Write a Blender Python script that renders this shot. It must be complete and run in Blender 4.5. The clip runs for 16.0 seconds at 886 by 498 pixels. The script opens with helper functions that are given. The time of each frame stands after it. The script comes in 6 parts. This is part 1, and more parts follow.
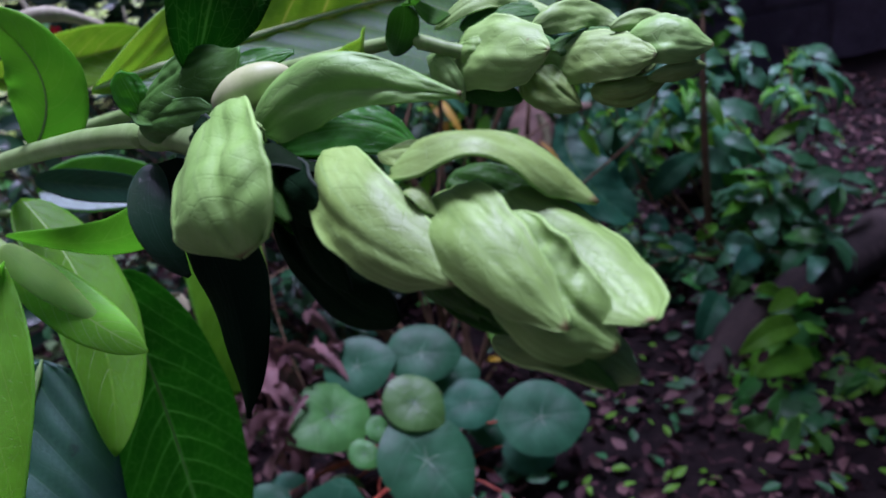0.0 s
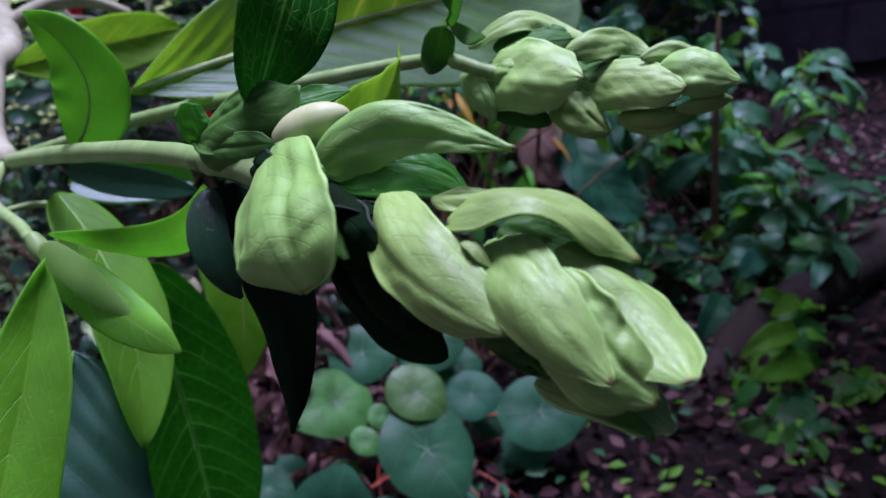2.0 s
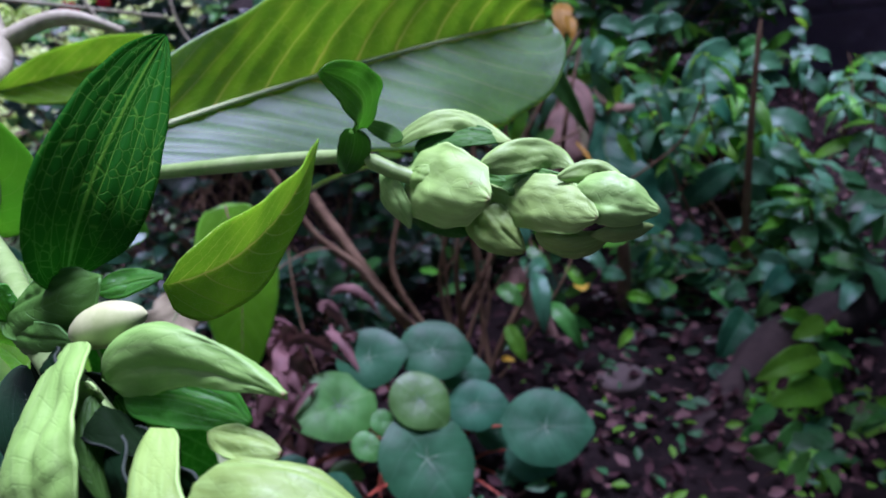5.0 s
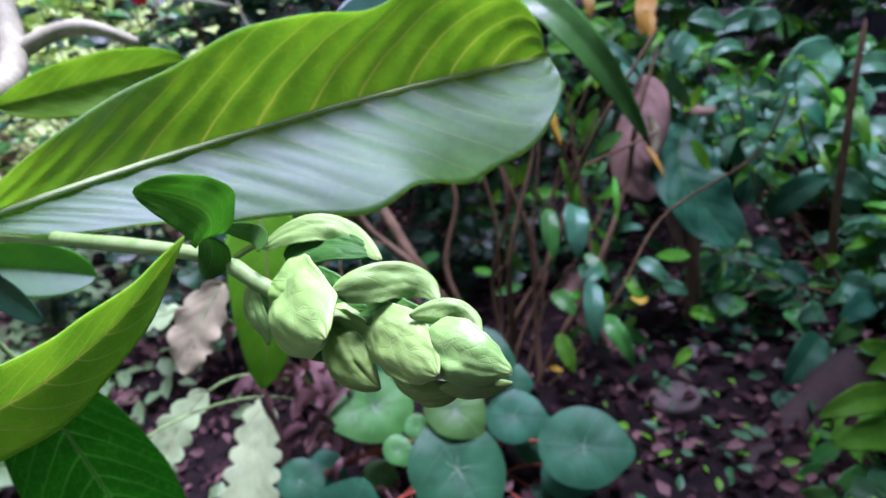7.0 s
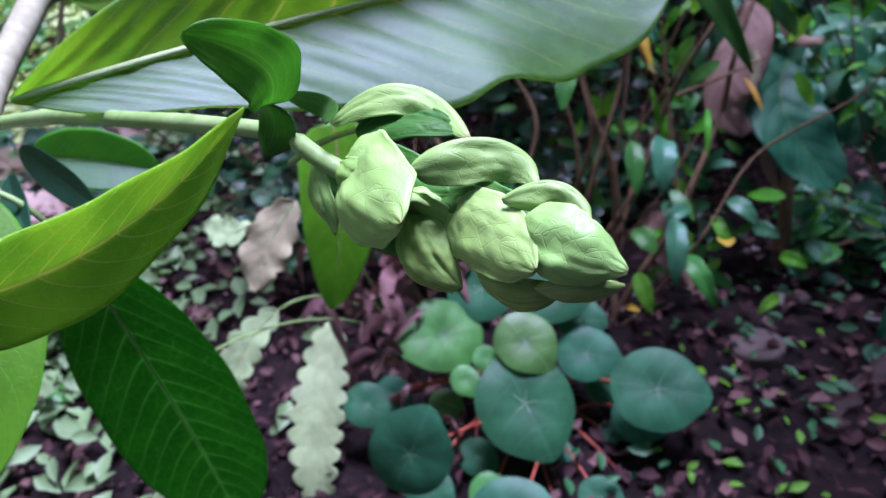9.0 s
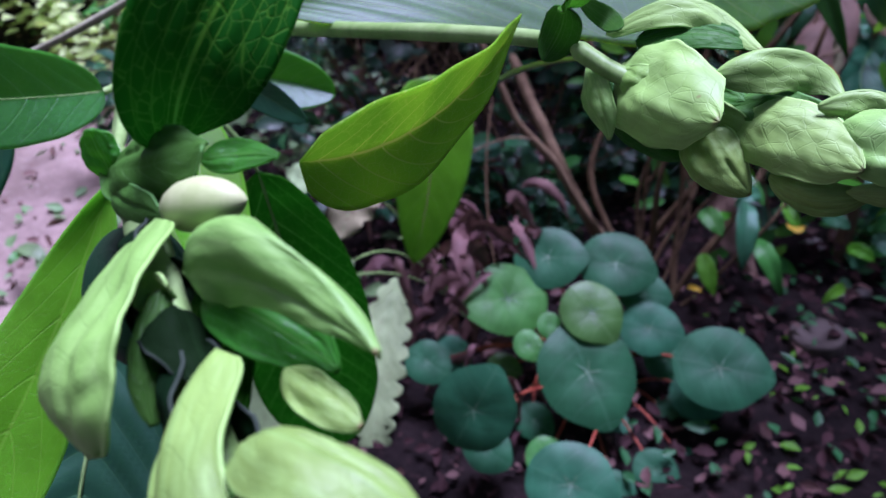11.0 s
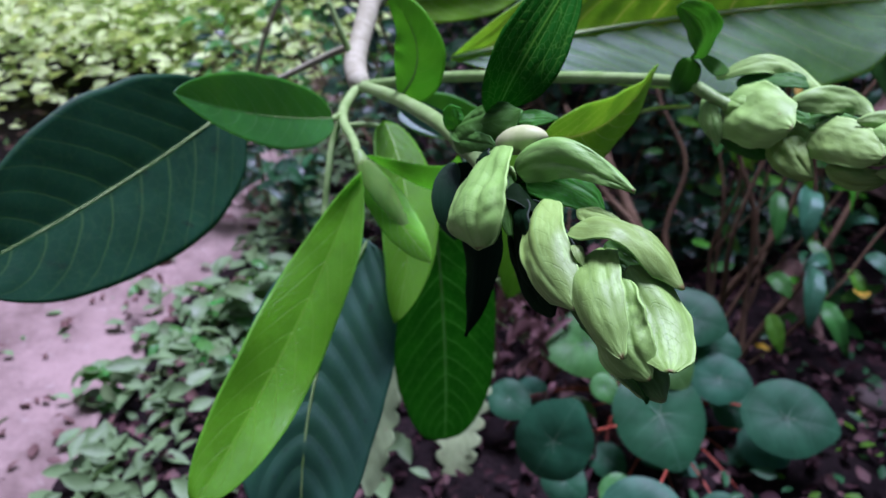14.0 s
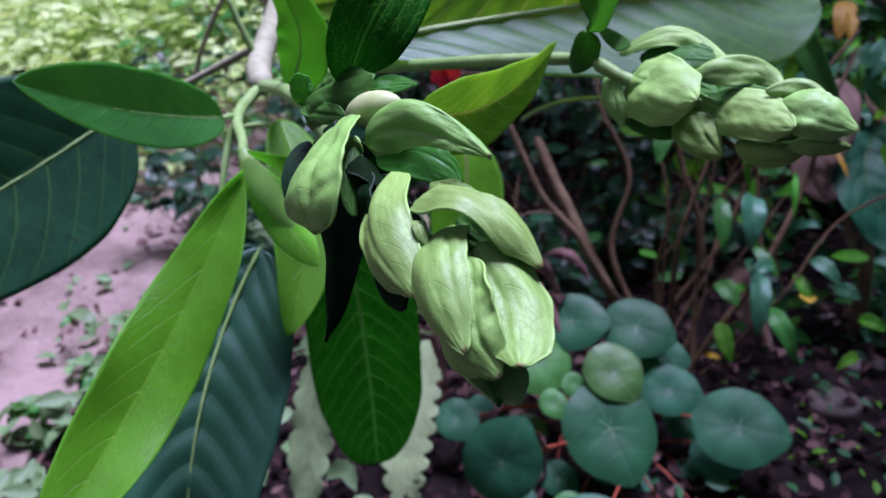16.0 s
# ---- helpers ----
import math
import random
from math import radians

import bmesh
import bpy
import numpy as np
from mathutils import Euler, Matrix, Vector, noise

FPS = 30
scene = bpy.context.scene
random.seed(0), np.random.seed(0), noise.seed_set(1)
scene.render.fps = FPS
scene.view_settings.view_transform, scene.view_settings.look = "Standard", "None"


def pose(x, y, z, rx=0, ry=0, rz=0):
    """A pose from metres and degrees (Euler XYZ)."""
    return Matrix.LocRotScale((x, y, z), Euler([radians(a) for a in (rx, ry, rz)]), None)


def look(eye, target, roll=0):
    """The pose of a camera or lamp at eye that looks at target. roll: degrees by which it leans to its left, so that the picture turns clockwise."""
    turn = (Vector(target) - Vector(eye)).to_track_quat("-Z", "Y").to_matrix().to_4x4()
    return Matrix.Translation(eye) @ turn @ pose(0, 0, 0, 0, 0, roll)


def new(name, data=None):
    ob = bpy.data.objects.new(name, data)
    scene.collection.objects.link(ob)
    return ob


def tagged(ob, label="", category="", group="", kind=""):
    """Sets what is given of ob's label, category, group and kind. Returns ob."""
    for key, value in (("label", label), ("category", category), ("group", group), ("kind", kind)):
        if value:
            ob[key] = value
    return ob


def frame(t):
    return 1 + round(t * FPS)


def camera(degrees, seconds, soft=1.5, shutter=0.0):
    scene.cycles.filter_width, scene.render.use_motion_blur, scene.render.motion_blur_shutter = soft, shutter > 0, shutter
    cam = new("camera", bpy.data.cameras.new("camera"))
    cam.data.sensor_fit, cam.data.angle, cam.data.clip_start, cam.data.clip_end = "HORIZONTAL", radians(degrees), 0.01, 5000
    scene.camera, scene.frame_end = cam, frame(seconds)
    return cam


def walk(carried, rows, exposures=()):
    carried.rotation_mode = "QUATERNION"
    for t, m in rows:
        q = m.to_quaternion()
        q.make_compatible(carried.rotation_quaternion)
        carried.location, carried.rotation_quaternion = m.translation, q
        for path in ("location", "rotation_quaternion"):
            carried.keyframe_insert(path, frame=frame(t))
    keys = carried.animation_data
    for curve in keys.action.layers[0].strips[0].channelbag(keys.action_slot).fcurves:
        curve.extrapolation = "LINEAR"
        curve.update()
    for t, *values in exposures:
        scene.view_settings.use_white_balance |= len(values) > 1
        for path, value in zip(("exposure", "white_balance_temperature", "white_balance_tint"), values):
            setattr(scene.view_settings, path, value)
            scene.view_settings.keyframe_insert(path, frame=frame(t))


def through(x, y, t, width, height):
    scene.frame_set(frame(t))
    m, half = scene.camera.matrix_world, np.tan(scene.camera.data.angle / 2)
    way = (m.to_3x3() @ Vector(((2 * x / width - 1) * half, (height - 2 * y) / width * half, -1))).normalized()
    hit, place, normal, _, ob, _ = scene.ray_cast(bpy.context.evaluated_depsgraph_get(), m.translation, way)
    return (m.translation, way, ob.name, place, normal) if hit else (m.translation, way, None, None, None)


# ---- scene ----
cam = camera(58, 16.0, soft=1.5)
cam.data.dof.use_dof = True
cam.data.dof.focus_distance = 0.145
cam.data.dof.aperture_fstop = 32

PATH = [
    (0, (0.00165, 0.05919, 0.64045), (0.00453, 0.50965, 0.42348), -9.65),
    (0.5, (0.00779, 0.06580, 0.64246), (0.00691, 0.51614, 0.42521), -9.69),
    (1, (0.00825, 0.06792, 0.65103), (0.00895, 0.51753, 0.43228), -8.09),
    (1.5, (-0.00330, 0.05773, 0.65275), (0.00463, 0.50431, 0.42803), -6.86),
    (2, (-0.00339, 0.05667, 0.65117), (-0.00344, 0.50324, 0.42629), -7.41),
    (2.5, (-0.00071, 0.06006, 0.65707), (-0.00556, 0.50487, 0.42877), -5.97),
    (3, (-0.00147, 0.05346, 0.65634), (-0.00258, 0.49844, 0.42833), -5.76),
    (3.5, (-0.00009, 0.05687, 0.65785), (-0.00203, 0.50118, 0.42853), -5.63),
    (4, (0.00397, 0.05683, 0.66582), (0.00313, 0.49924, 0.43287), -4.91),
    (4.5, (0.01513, 0.06411, 0.67421), (0.00856, 0.50202, 0.43297), -4.73),
    (4.7, (0.02267, 0.07106, 0.67298), (0.00862, 0.51170, 0.43711), -5.43),
    (7, (0.08757, 0.12242, 0.68844), (-0.00172, 0.54926, 0.44383), -6.75),
    (7.5, (0.09142, 0.13328, 0.68806), (-0.00647, 0.55495, 0.43784), -8.51),
    (8, (0.09254, 0.14022, 0.67414), (-0.02816, 0.55155, 0.41678), -9.86),
    (10.5, (0.04057, 0.12316, 0.66285), (-0.09826, 0.51137, 0.37997), -4.75),
    (11, (0.03290, 0.11052, 0.66139), (-0.11192, 0.49627, 0.37815), -4.55),
    (11.5, (0.02450, 0.09549, 0.65962), (-0.12549, 0.48585, 0.38552), -4.43),
    (12, (0.02634, 0.07227, 0.67058), (-0.12999, 0.46297, 0.40055), -4.55),
    (12.5, (0.02794, 0.05329, 0.66659), (-0.13591, 0.44549, 0.40328), -4.79),
    (13, (0.02914, 0.04109, 0.67829), (-0.13797, 0.43458, 0.41898), -3.88),
    (13.5, (0.03380, 0.02784, 0.68042), (-0.14437, 0.42340, 0.43185), -3.93),
    (14, (0.03298, 0.01402, 0.68178), (-0.15205, 0.41099, 0.44058), -4.14),
    (14.5, (0.04391, 0.03505, 0.65772), (-0.13650, 0.44003, 0.42654), -4.65),
    (15, (0.04030, 0.04402, 0.65376), (-0.14262, 0.44817, 0.42310), -4.60),
    (15.5, (0.04127, 0.04794, 0.65615), (-0.13519, 0.45497, 0.42551), -4.89),
    (16, (0.04545, 0.04001, 0.66137), (-0.11874, 0.45239, 0.43118), -4.34),
]
LIGHT = [
    (0.0, 0.35, 5200, 54), (4.0, 0.42, 5200, 54), (4.7, 0.62, 5200, 53), (7.0, 1.18, 5250, 49), (8.2, 1.12, 5200, 49),
    (10.5, 0.82, 5100, 50), (11.2, 0.61, 5100, 50), (12.5, 0.49, 5200, 48), (16.0, 0.54, 5200, 48),
]
walk(cam, [(t, look(eye, target, roll)) for t, eye, target, roll in PATH], LIGHT)

# ---- light: soft overcast day, open sky above, a lane to the west ----
world = bpy.data.worlds.new("sky")
scene.world = world
world.use_nodes = True
sky = world.node_tree.nodes.new("ShaderNodeTexSky")
sky.sky_type = 'NISHITA'
sky.sun_disc = False
sky.sun_elevation = radians(58)
sky.sun_rotation = radians(250)
sky.air_density = 1.6
sky.dust_density = 4.0
bg_node = world.node_tree.nodes["Background"]
world.node_tree.links.new(sky.outputs[0], bg_node.inputs[0])
bg_node.inputs[1].default_value = 0.017
sun = new("sun", bpy.data.lights.new("sun", "SUN"))
sun.data.energy = 4.7
sun.data.angle = radians(24)
sun.data.color = (1.0, 0.98, 0.95)
sun.matrix_world = look((0.30, 1.10, 3), (0, 0.3, 0))


# ---- node helpers ----
class Nodes:
    """A small builder for procedural node materials."""

    def __init__(self, name):
        self.mat = bpy.data.materials.new(name)
        self.mat.use_nodes = True
        self.tree = self.mat.node_tree
        self.tree.nodes.clear()

    def add(self, kind, **values):
        node = self.tree.nodes.new(kind)
        for key, value in values.items():
            setattr(node, key, value)
        return node

    def link(self, a, b):
        self.tree.links.new(a, b)

    def math(self, op, a, b=0.0, c=0.0, clamp=False):
        node = self.add("ShaderNodeMath", operation=op, use_clamp=clamp)
        for slot, value in zip(node.inputs, (a, b, c)):
            if isinstance(value, (int, float)):
                slot.default_value = value
            else:
                self.link(value, slot)
        return node.outputs[0]

    def ramp(self, value, low, high, to_low=0.0, to_high=1.0):
        node = self.add("ShaderNodeMapRange", interpolation_type="SMOOTHSTEP")
        self.link(value, node.inputs[0])
        for slot, v in zip(node.inputs[1:5], (low, high, to_low, to_high)):
            slot.default_value = v
        return node.outputs[0]

    def mix(self, factor, a, b, blend="MIX"):
        node = self.add("ShaderNodeMix", data_type="RGBA", blend_type=blend)
        for slot, value in ((node.inputs[0], factor), (node.inputs[6], a), (node.inputs[7], b)):
            if isinstance(value, (int, float)):
                slot.default_value = value
            elif isinstance(value, tuple):
                slot.default_value = (*value, 1.0)
            else:
                self.link(value, slot)
        return node.outputs[2]

    def noise(self, scale, vector=None, detail=4.0, rough=0.55, out=0):
        node = self.add("ShaderNodeTexNoise")
        node.inputs["Scale"].default_value = scale
        node.inputs["Detail"].default_value = detail
        node.inputs["Roughness"].default_value = rough
        if vector is not None:
            self.link(vector, node.inputs["Vector"])
        return node.outputs[out]

    def bump(self, height, strength, distance, normal=None):
        node = self.add("ShaderNodeBump")
        node.inputs["Strength"].default_value = strength
        node.inputs["Distance"].default_value = distance
        self.link(height, node.inputs["Height"])
        if normal is not None:
            self.link(normal, node.inputs["Normal"])
        return node.outputs[0]

    def finish(self, color, rough=0.5, normal=None, metal=0.0, spec=0.5, through=0.0, tint=None, wax=0.0):
        """A Principled surface; through: the share of light that passes a thin blade."""
        shader = self.add("ShaderNodeBsdfPrincipled")
        for key, value in (("Base Color", color), ("Roughness", rough), ("Metallic", metal), ("Specular IOR Level", spec)):
            if isinstance(value, tuple):
                shader.inputs[key].default_value = (*value, 1.0)
            elif isinstance(value, (int, float)):
                shader.inputs[key].default_value = value
            else:
                self.link(value, shader.inputs[key])
        if normal is not None:
            self.link(normal, shader.inputs["Normal"])
        if wax:
            shader.inputs["Specular Tint"].default_value = (0.72, 0.88, 1.0, 1.0)
            shader.inputs["Coat Weight"].default_value = wax
            shader.inputs["Coat Roughness"].default_value = 0.48
            shader.inputs["Coat IOR"].default_value = 1.7
        last = shader.outputs[0]
        if through:
            thin = self.add("ShaderNodeBsdfTranslucent")
            if tint is None:
                tint = color
            if isinstance(tint, tuple):
                thin.inputs[0].default_value = (*tint, 1.0)
            else:
                self.link(tint, thin.inputs[0])
            both = self.add("ShaderNodeMixShader")
            both.inputs[0].default_value = through
            self.link(last, both.inputs[1])
            self.link(thin.outputs[0], both.inputs[2])
            last = both.outputs[0]
        end = self.add("ShaderNodeOutputMaterial")
        self.link(last, end.inputs[0])
        return self.mat


def leaf_material(name, color, vein, glow, rough=0.4, spec=0.5, through=0.35, ribs=9.0, sweep=2.2, vein_mix=0.6,
                  blotch=None, relief=0.0003, net=26.0, along=False, web_mix=0.32, rim=0.0, bloom=0.0, wax=0.0, tip=0.0, keel=None):
    """A blade with midrib, side ribs that sweep forward, a fine net of veins, mottling and a waxy sheen.
    along: ribs that run lengthwise from the foot, as in bracts."""
    n = Nodes(name)
    uv = n.add("ShaderNodeUVMap").outputs[0]
    parts = n.add("ShaderNodeSeparateXYZ")
    n.link(uv, parts.inputs[0])
    u, v = parts.outputs[0], parts.outputs[1]
    side = n.math("ABSOLUTE", n.math("MULTIPLY_ADD", v, 2.0, -1.0))
    where = n.add("ShaderNodeNewGeometry").outputs["Position"]
    wobble = n.math("MULTIPLY_ADD", n.noise(60.0, where, 2.0), 0.5, -0.25)
    rand = n.add("ShaderNodeObjectInfo").outputs["Random"]
    if along:
        s = n.math("ADD", n.math("MULTIPLY", side, ribs), wobble)
    else:
        bend = n.math("MULTIPLY", n.math("POWER", side, 1.35), sweep)
        s = n.math("ADD", n.math("SUBTRACT", n.math("MULTIPLY", u, ribs), bend), n.math("MULTIPLY", wobble, 0.35))
    saw = n.math("ABSOLUTE", n.math("SUBTRACT", n.math("FRACT", s), 0.5))
    fade = n.math("SUBTRACT", 1.0, n.math("MULTIPLY", side, 0.55))
    line = n.math("MULTIPLY", n.ramp(saw, 0.055, 0.01), n.math("MULTIPLY", fade, 0.3) if bloom else fade)
    mid = n.ramp(side, 0.045, 0.012)
    cell = n.add("ShaderNodeTexVoronoi", feature="DISTANCE_TO_EDGE")
    stretch = n.add("ShaderNodeMapping")
    stretch.inputs["Scale"].default_value = (net, net * 0.55, 1)
    shake = n.add("ShaderNodeMix", data_type="VECTOR")
    shake.inputs[0].default_value = 0.024
    n.link(uv, shake.inputs[4])
    n.link(n.noise(9.0, uv, 3.0, out=1), shake.inputs[5])
    n.link(shake.outputs[1], stretch.inputs[0])
    n.link(stretch.outputs[0], cell.inputs["Vector"])
    cell.inputs["Scale"].default_value = 1.0
    web = n.ramp(cell.outputs[0], 0.05, 0.0)
    veins = n.math("MAXIMUM", n.math("MAXIMUM", line, mid), n.math("MULTIPLY", web, web_mix))
    big = n.noise(38.0, where, 3.0)
    fine = n.noise(420.0, where, 3.0)
    tone = n.mix(n.ramp(big, 0.3, 0.7), tuple(c * 0.72 for c in color), tuple(min(1, c * 1.2) for c in color))
    tone = n.mix(n.math("MULTIPLY", fine, 0.25), tone, tuple(min(1, c * 1.55) for c in color))
    hue = n.add("ShaderNodeHueSaturation")
    n.link(n.math("MULTIPLY_ADD", rand, 0.03, 0.485), hue.inputs["Hue"])
    n.link(n.math("MULTIPLY_ADD", rand, 0.35, 0.82), hue.inputs["Value"])
    n.link(tone, hue.inputs["Color"])
    tone = hue.outputs[0]
    if blotch:
        tone = n.mix(n.ramp(n.noise(90.0, where, 5.0, 0.7), 0.6, 0.72), tone, blotch)
    if bloom:
        streak = n.add("ShaderNodeMapping")
        streak.inputs["Scale"].default_value = (2.2, 7.0, 1)
        n.link(uv, streak.inputs[0])
        pale = n.noise(1.6, streak.outputs[0], 4.0, 0.6)
        tone = n.mix(n.math("MULTIPLY", n.ramp(pale, 0.42, 0.72), bloom), tone, tuple(min(1.0, c * 1.35 + 0.06) for c in color))
        tone = n.mix(n.math("MULTIPLY", n.ramp(n.noise(130.0, where, 3.0), 0.55, 0.8), bloom * 0.45), tone, tuple(c * 0.68 for c in color))
    if rim:
        tone = n.mix(n.ramp(side, 0.90, 0.99, 0.0, rim), tone, tuple(min(1.0, c * 1.5 + 0.05) for c in color))
    if tip:
        dry = n.math("MULTIPLY", n.ramp(n.math("ADD", u, n.math("MULTIPLY", wobble, 0.05)), 0.965, 0.99), n.ramp(side, 0.9, 0.2))
        spot = n.ramp(n.noise(300.0, where, 1.0), 0.80, 0.84)
        tone = n.mix(n.math("MULTIPLY", n.math("MAXIMUM", dry, spot), tip), tone, (0.22, 0.11, 0.05))
    tone = n.mix(n.math("MULTIPLY", veins, vein_mix), tone, vein)
    patch = n.noise(55.0, where, 4.0, 0.6)
    lit = n.mix(n.ramp(patch, 0.38, 0.66), tuple(g * 0.94 for g in glow), (min(1.0, glow[0] * 1.22), min(1.0, glow[1] * 1.10), glow[2]))
    light = n.mix(n.math("MULTIPLY", veins, vein_mix), lit, tuple(min(1.0, g * 1.35 + 0.35) for g in glow))
    if keel:
        stripe = n.ramp(side, 0.034, 0.014)
        tone = n.mix(stripe, tone, keel)
        light = n.mix(stripe, light, tuple(min(1.0, k * 1.6) for k in keel))
    height = n.math("SUBTRACT", n.math("MULTIPLY", fine, 0.3), n.math("ADD", n.math("MULTIPLY", line, 0.9), n.math("MULTIPLY", web, web_mix)))
    normal = n.bump(height, 0.55, relief)
    gloss = n.math("MULTIPLY_ADD", big, 0.22, rough - 0.11)
    return n.finish(tone, gloss, normal, spec=spec, through=through, tint=light, wax=wax)


BRACT = leaf_material("bract_green", (0.225, 0.425, 0.075), (0.10, 0.23, 0.04), (0.24, 0.47, 0.045), 0.56, 0.6, 0.10, 7.0, 2.6, 0.28,
                      relief=0.00019, net=15.0, web_mix=0.22, rim=0.8, bloom=0.6, tip=0.8)
BRACT_SMALL = leaf_material("young_bract_green", (0.25, 0.445, 0.095), (0.13, 0.265, 0.06), (0.26, 0.48, 0.06), 0.56, 0.6, 0.08, 5.0, 2.6, 0.12,
                            relief=0.00018, net=10.0, web_mix=0.3, rim=0.8, bloom=0.6, tip=0.5)
# darker copy of the bract green; shade between overlapping bracts is in its colour
BRACT_DARK = leaf_material("bract_green_painted_shade", (0.045, 0.15, 0.02), (0.13, 0.28, 0.05), (0.14, 0.42, 0.015), 0.45, 0.2, 0.3, 3.0, 0, 0.4,
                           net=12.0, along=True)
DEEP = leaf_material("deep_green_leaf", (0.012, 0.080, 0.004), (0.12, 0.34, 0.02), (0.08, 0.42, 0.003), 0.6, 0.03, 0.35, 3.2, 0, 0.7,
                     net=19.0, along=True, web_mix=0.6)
LEAF = leaf_material("shrub_leaf", (0.048, 0.135, 0.026), (0.13, 0.26, 0.05), (0.47, 0.80, 0.002), 0.54, 1.0, 0.66, 11.0, 2.4, 0.9, net=36.0, wax=0.6, relief=0.0002, web_mix=0.25, keel=(0.60, 0.78, 0.33))
LEAF_YOUNG = leaf_material("young_shrub_leaf", (0.10, 0.35, 0.004), (0.30, 0.52, 0.06), (0.34, 0.80, 0.004), 0.42, 0.3, 0.55, 9.0, 2.2, 0.24, net=34.0, relief=0.0002, web_mix=0.35, rim=0.5)
LEAF_BROAD = leaf_material("broad_shrub_leaf", (0.03, 0.15, 0.018), (0.12, 0.30, 0.08), (0.28, 0.72, 0.015), 0.42, 0.8, 0.55, 9.0, 2.2, 0.3, net=28.0, relief=0.0003, wax=0.5)
PALE_NEW = leaf_material("whitish_young_leaf", (0.42, 0.62, 0.24), (0.50, 0.68, 0.32), (0.70, 0.95, 0.42), 0.5, 0.15, 0.75, 6.0, 2.0, 0.2, net=14.0)
# brighter copy of the young leaf; its colour makes up for missing light
LEAF_LIGHT = leaf_material("brightened_young_leaf", (0.15, 0.42, 0.01), (0.42, 0.66, 0.16), (0.52, 0.90, 0.01), 0.42, 0.4, 0.5, 9.0, 2.2, 0.95, net=30.0, web_mix=0.35)
LEAF_TEAL = leaf_material("old_shrub_leaf", (0.024, 0.105, 0.055), (0.18, 0.34, 0.13), (0.08, 0.30, 0.02), 0.42, 0.6, 0.22, 10.0, 2.6, 0.12,
                          blotch=(0.02, 0.03, 0.03), net=30.0, relief=0.00015, wax=0.25)
LEAF_OLD = leaf_material("spotted_old_leaf", (0.012, 0.068, 0.032), (0.16, 0.34, 0.06), (0.10, 0.38, 0.01), 0.50, 0.25, 0.30, 9.0, 2.4, 0.25, blotch=(0.012, 0.02, 0.02), net=30.0, relief=0.0001)
# near-black and darkened greens: shade under the spike is put into the colour
LEAF_SHADE = leaf_material("leaf_painted_shade", (0.003, 0.013, 0.004), (0.006, 0.024, 0.006), (0.02, 0.10, 0.01), 0.6, 0.04, 0.06, 3.0, 0, 0.2, relief=0.0002, net=14.0, along=True)
LEAF_GLOSS = leaf_material("glossy_leaf_painted_shade", (0.014, 0.060, 0.022), (0.06, 0.12, 0.08), (0.05, 0.14, 0.06), 0.30, 0.4, 0.15, 3.0, 0, 0.2, relief=0.0001, net=14.0, along=True, rim=0.6)
LEAF_DARK = leaf_material("dark_shrub_leaf", (0.016, 0.105, 0.004), (0.14, 0.36, 0.03), (0.10, 0.48, 0.003), 0.45, 0.1, 0.36, 13.0, 2.6, 0.75, net=30.0)
LEAF_MID = leaf_material("fresh_shrub_leaf", (0.06, 0.24, 0.02), (0.20, 0.42, 0.06), (0.24, 0.66, 0.015), 0.42, 0.4, 0.48, 3.2, 0, 0.5, net=12.0, along=True)
BRACT_MID = leaf_material("green_bract", (0.065, 0.23, 0.028), (0.12, 0.30, 0.06), (0.16, 0.46, 0.02), 0.58, 0.3, 0.25, 7.0, 3.0, 0.15, relief=0.0002, net=12.0, rim=0.8)


def stem_material(name, a, b, rough=0.55, scale=180.0, relief=0.0006):
    n = Nodes(name)
    where = n.add("ShaderNodeTexCoord").outputs["Object"]
    stretch = n.add("ShaderNodeMapping")
    stretch.inputs["Scale"].default_value = (1, 1, 0.35)
    n.link(where, stretch.inputs[0])
    fine = n.noise(scale, stretch.outputs[0], 6.0, 0.65)
    large = n.noise(scale / 7, where, 3.0)
    tone = n.mix(n.ramp(n.math("ADD", n.math("MULTIPLY", fine, 0.5), n.math("MULTIPLY", large, 0.5)), 0.35, 0.65), a, b)
    return n.finish(tone, n.math("MULTIPLY_ADD", fine, 0.3, rough - 0.15), n.bump(fine, 0.6, relief), spec=0.3)


# bract insides coloured near-black in place of the shade within the spike
BRACT_INNER_SHADE = leaf_material("bract_inside_painted_shade", (0.004, 0.016, 0.004), (0.010, 0.036, 0.008), (0.02, 0.10, 0.01), 0.7, 0.04, 0.06, 3.0, 0, 0.2, relief=0.0002, net=14.0, along=True, rim=0.8)
STEM = stem_material("green_stem", (0.18, 0.32, 0.08), (0.30, 0.45, 0.16), 0.5, 260.0, 0.0003)
STEM_PALE = stem_material("pale_woody_stem", (0.28, 0.285, 0.17), (0.45, 0.46, 0.31), 0.7, 200.0, 0.0006)
BARK = stem_material("brown_bark", (0.15, 0.095, 0.052), (0.29, 0.20, 0.115), 0.8, 110.0, 0.0016)
CANE = stem_material("brown_cane", (0.10, 0.06, 0.03), (0.20, 0.13, 0.068), 0.7, 130.0, 0.001)
RED_STEM = stem_material("red_petiole", (0.22, 0.035, 0.02), (0.35, 0.08, 0.04), 0.5, 150.0, 0.0004)
RIB = stem_material("pale_leaf_rib", (0.55, 0.72, 0.30), (0.68, 0.82, 0.42), 0.5, 200.0, 0.0002)
BUD = stem_material("cream_bud", (0.34, 0.45, 0.15), (0.54, 0.60, 0.30), 0.5, 120.0, 0.0003)

ORIGIN = {}


def thing(name, at, label, category, group="", kind=""):
    ob = tagged(new(name), label, category, group, kind)
    ob.location = at
    ORIGIN[ob.name] = Vector(at)
    return ob


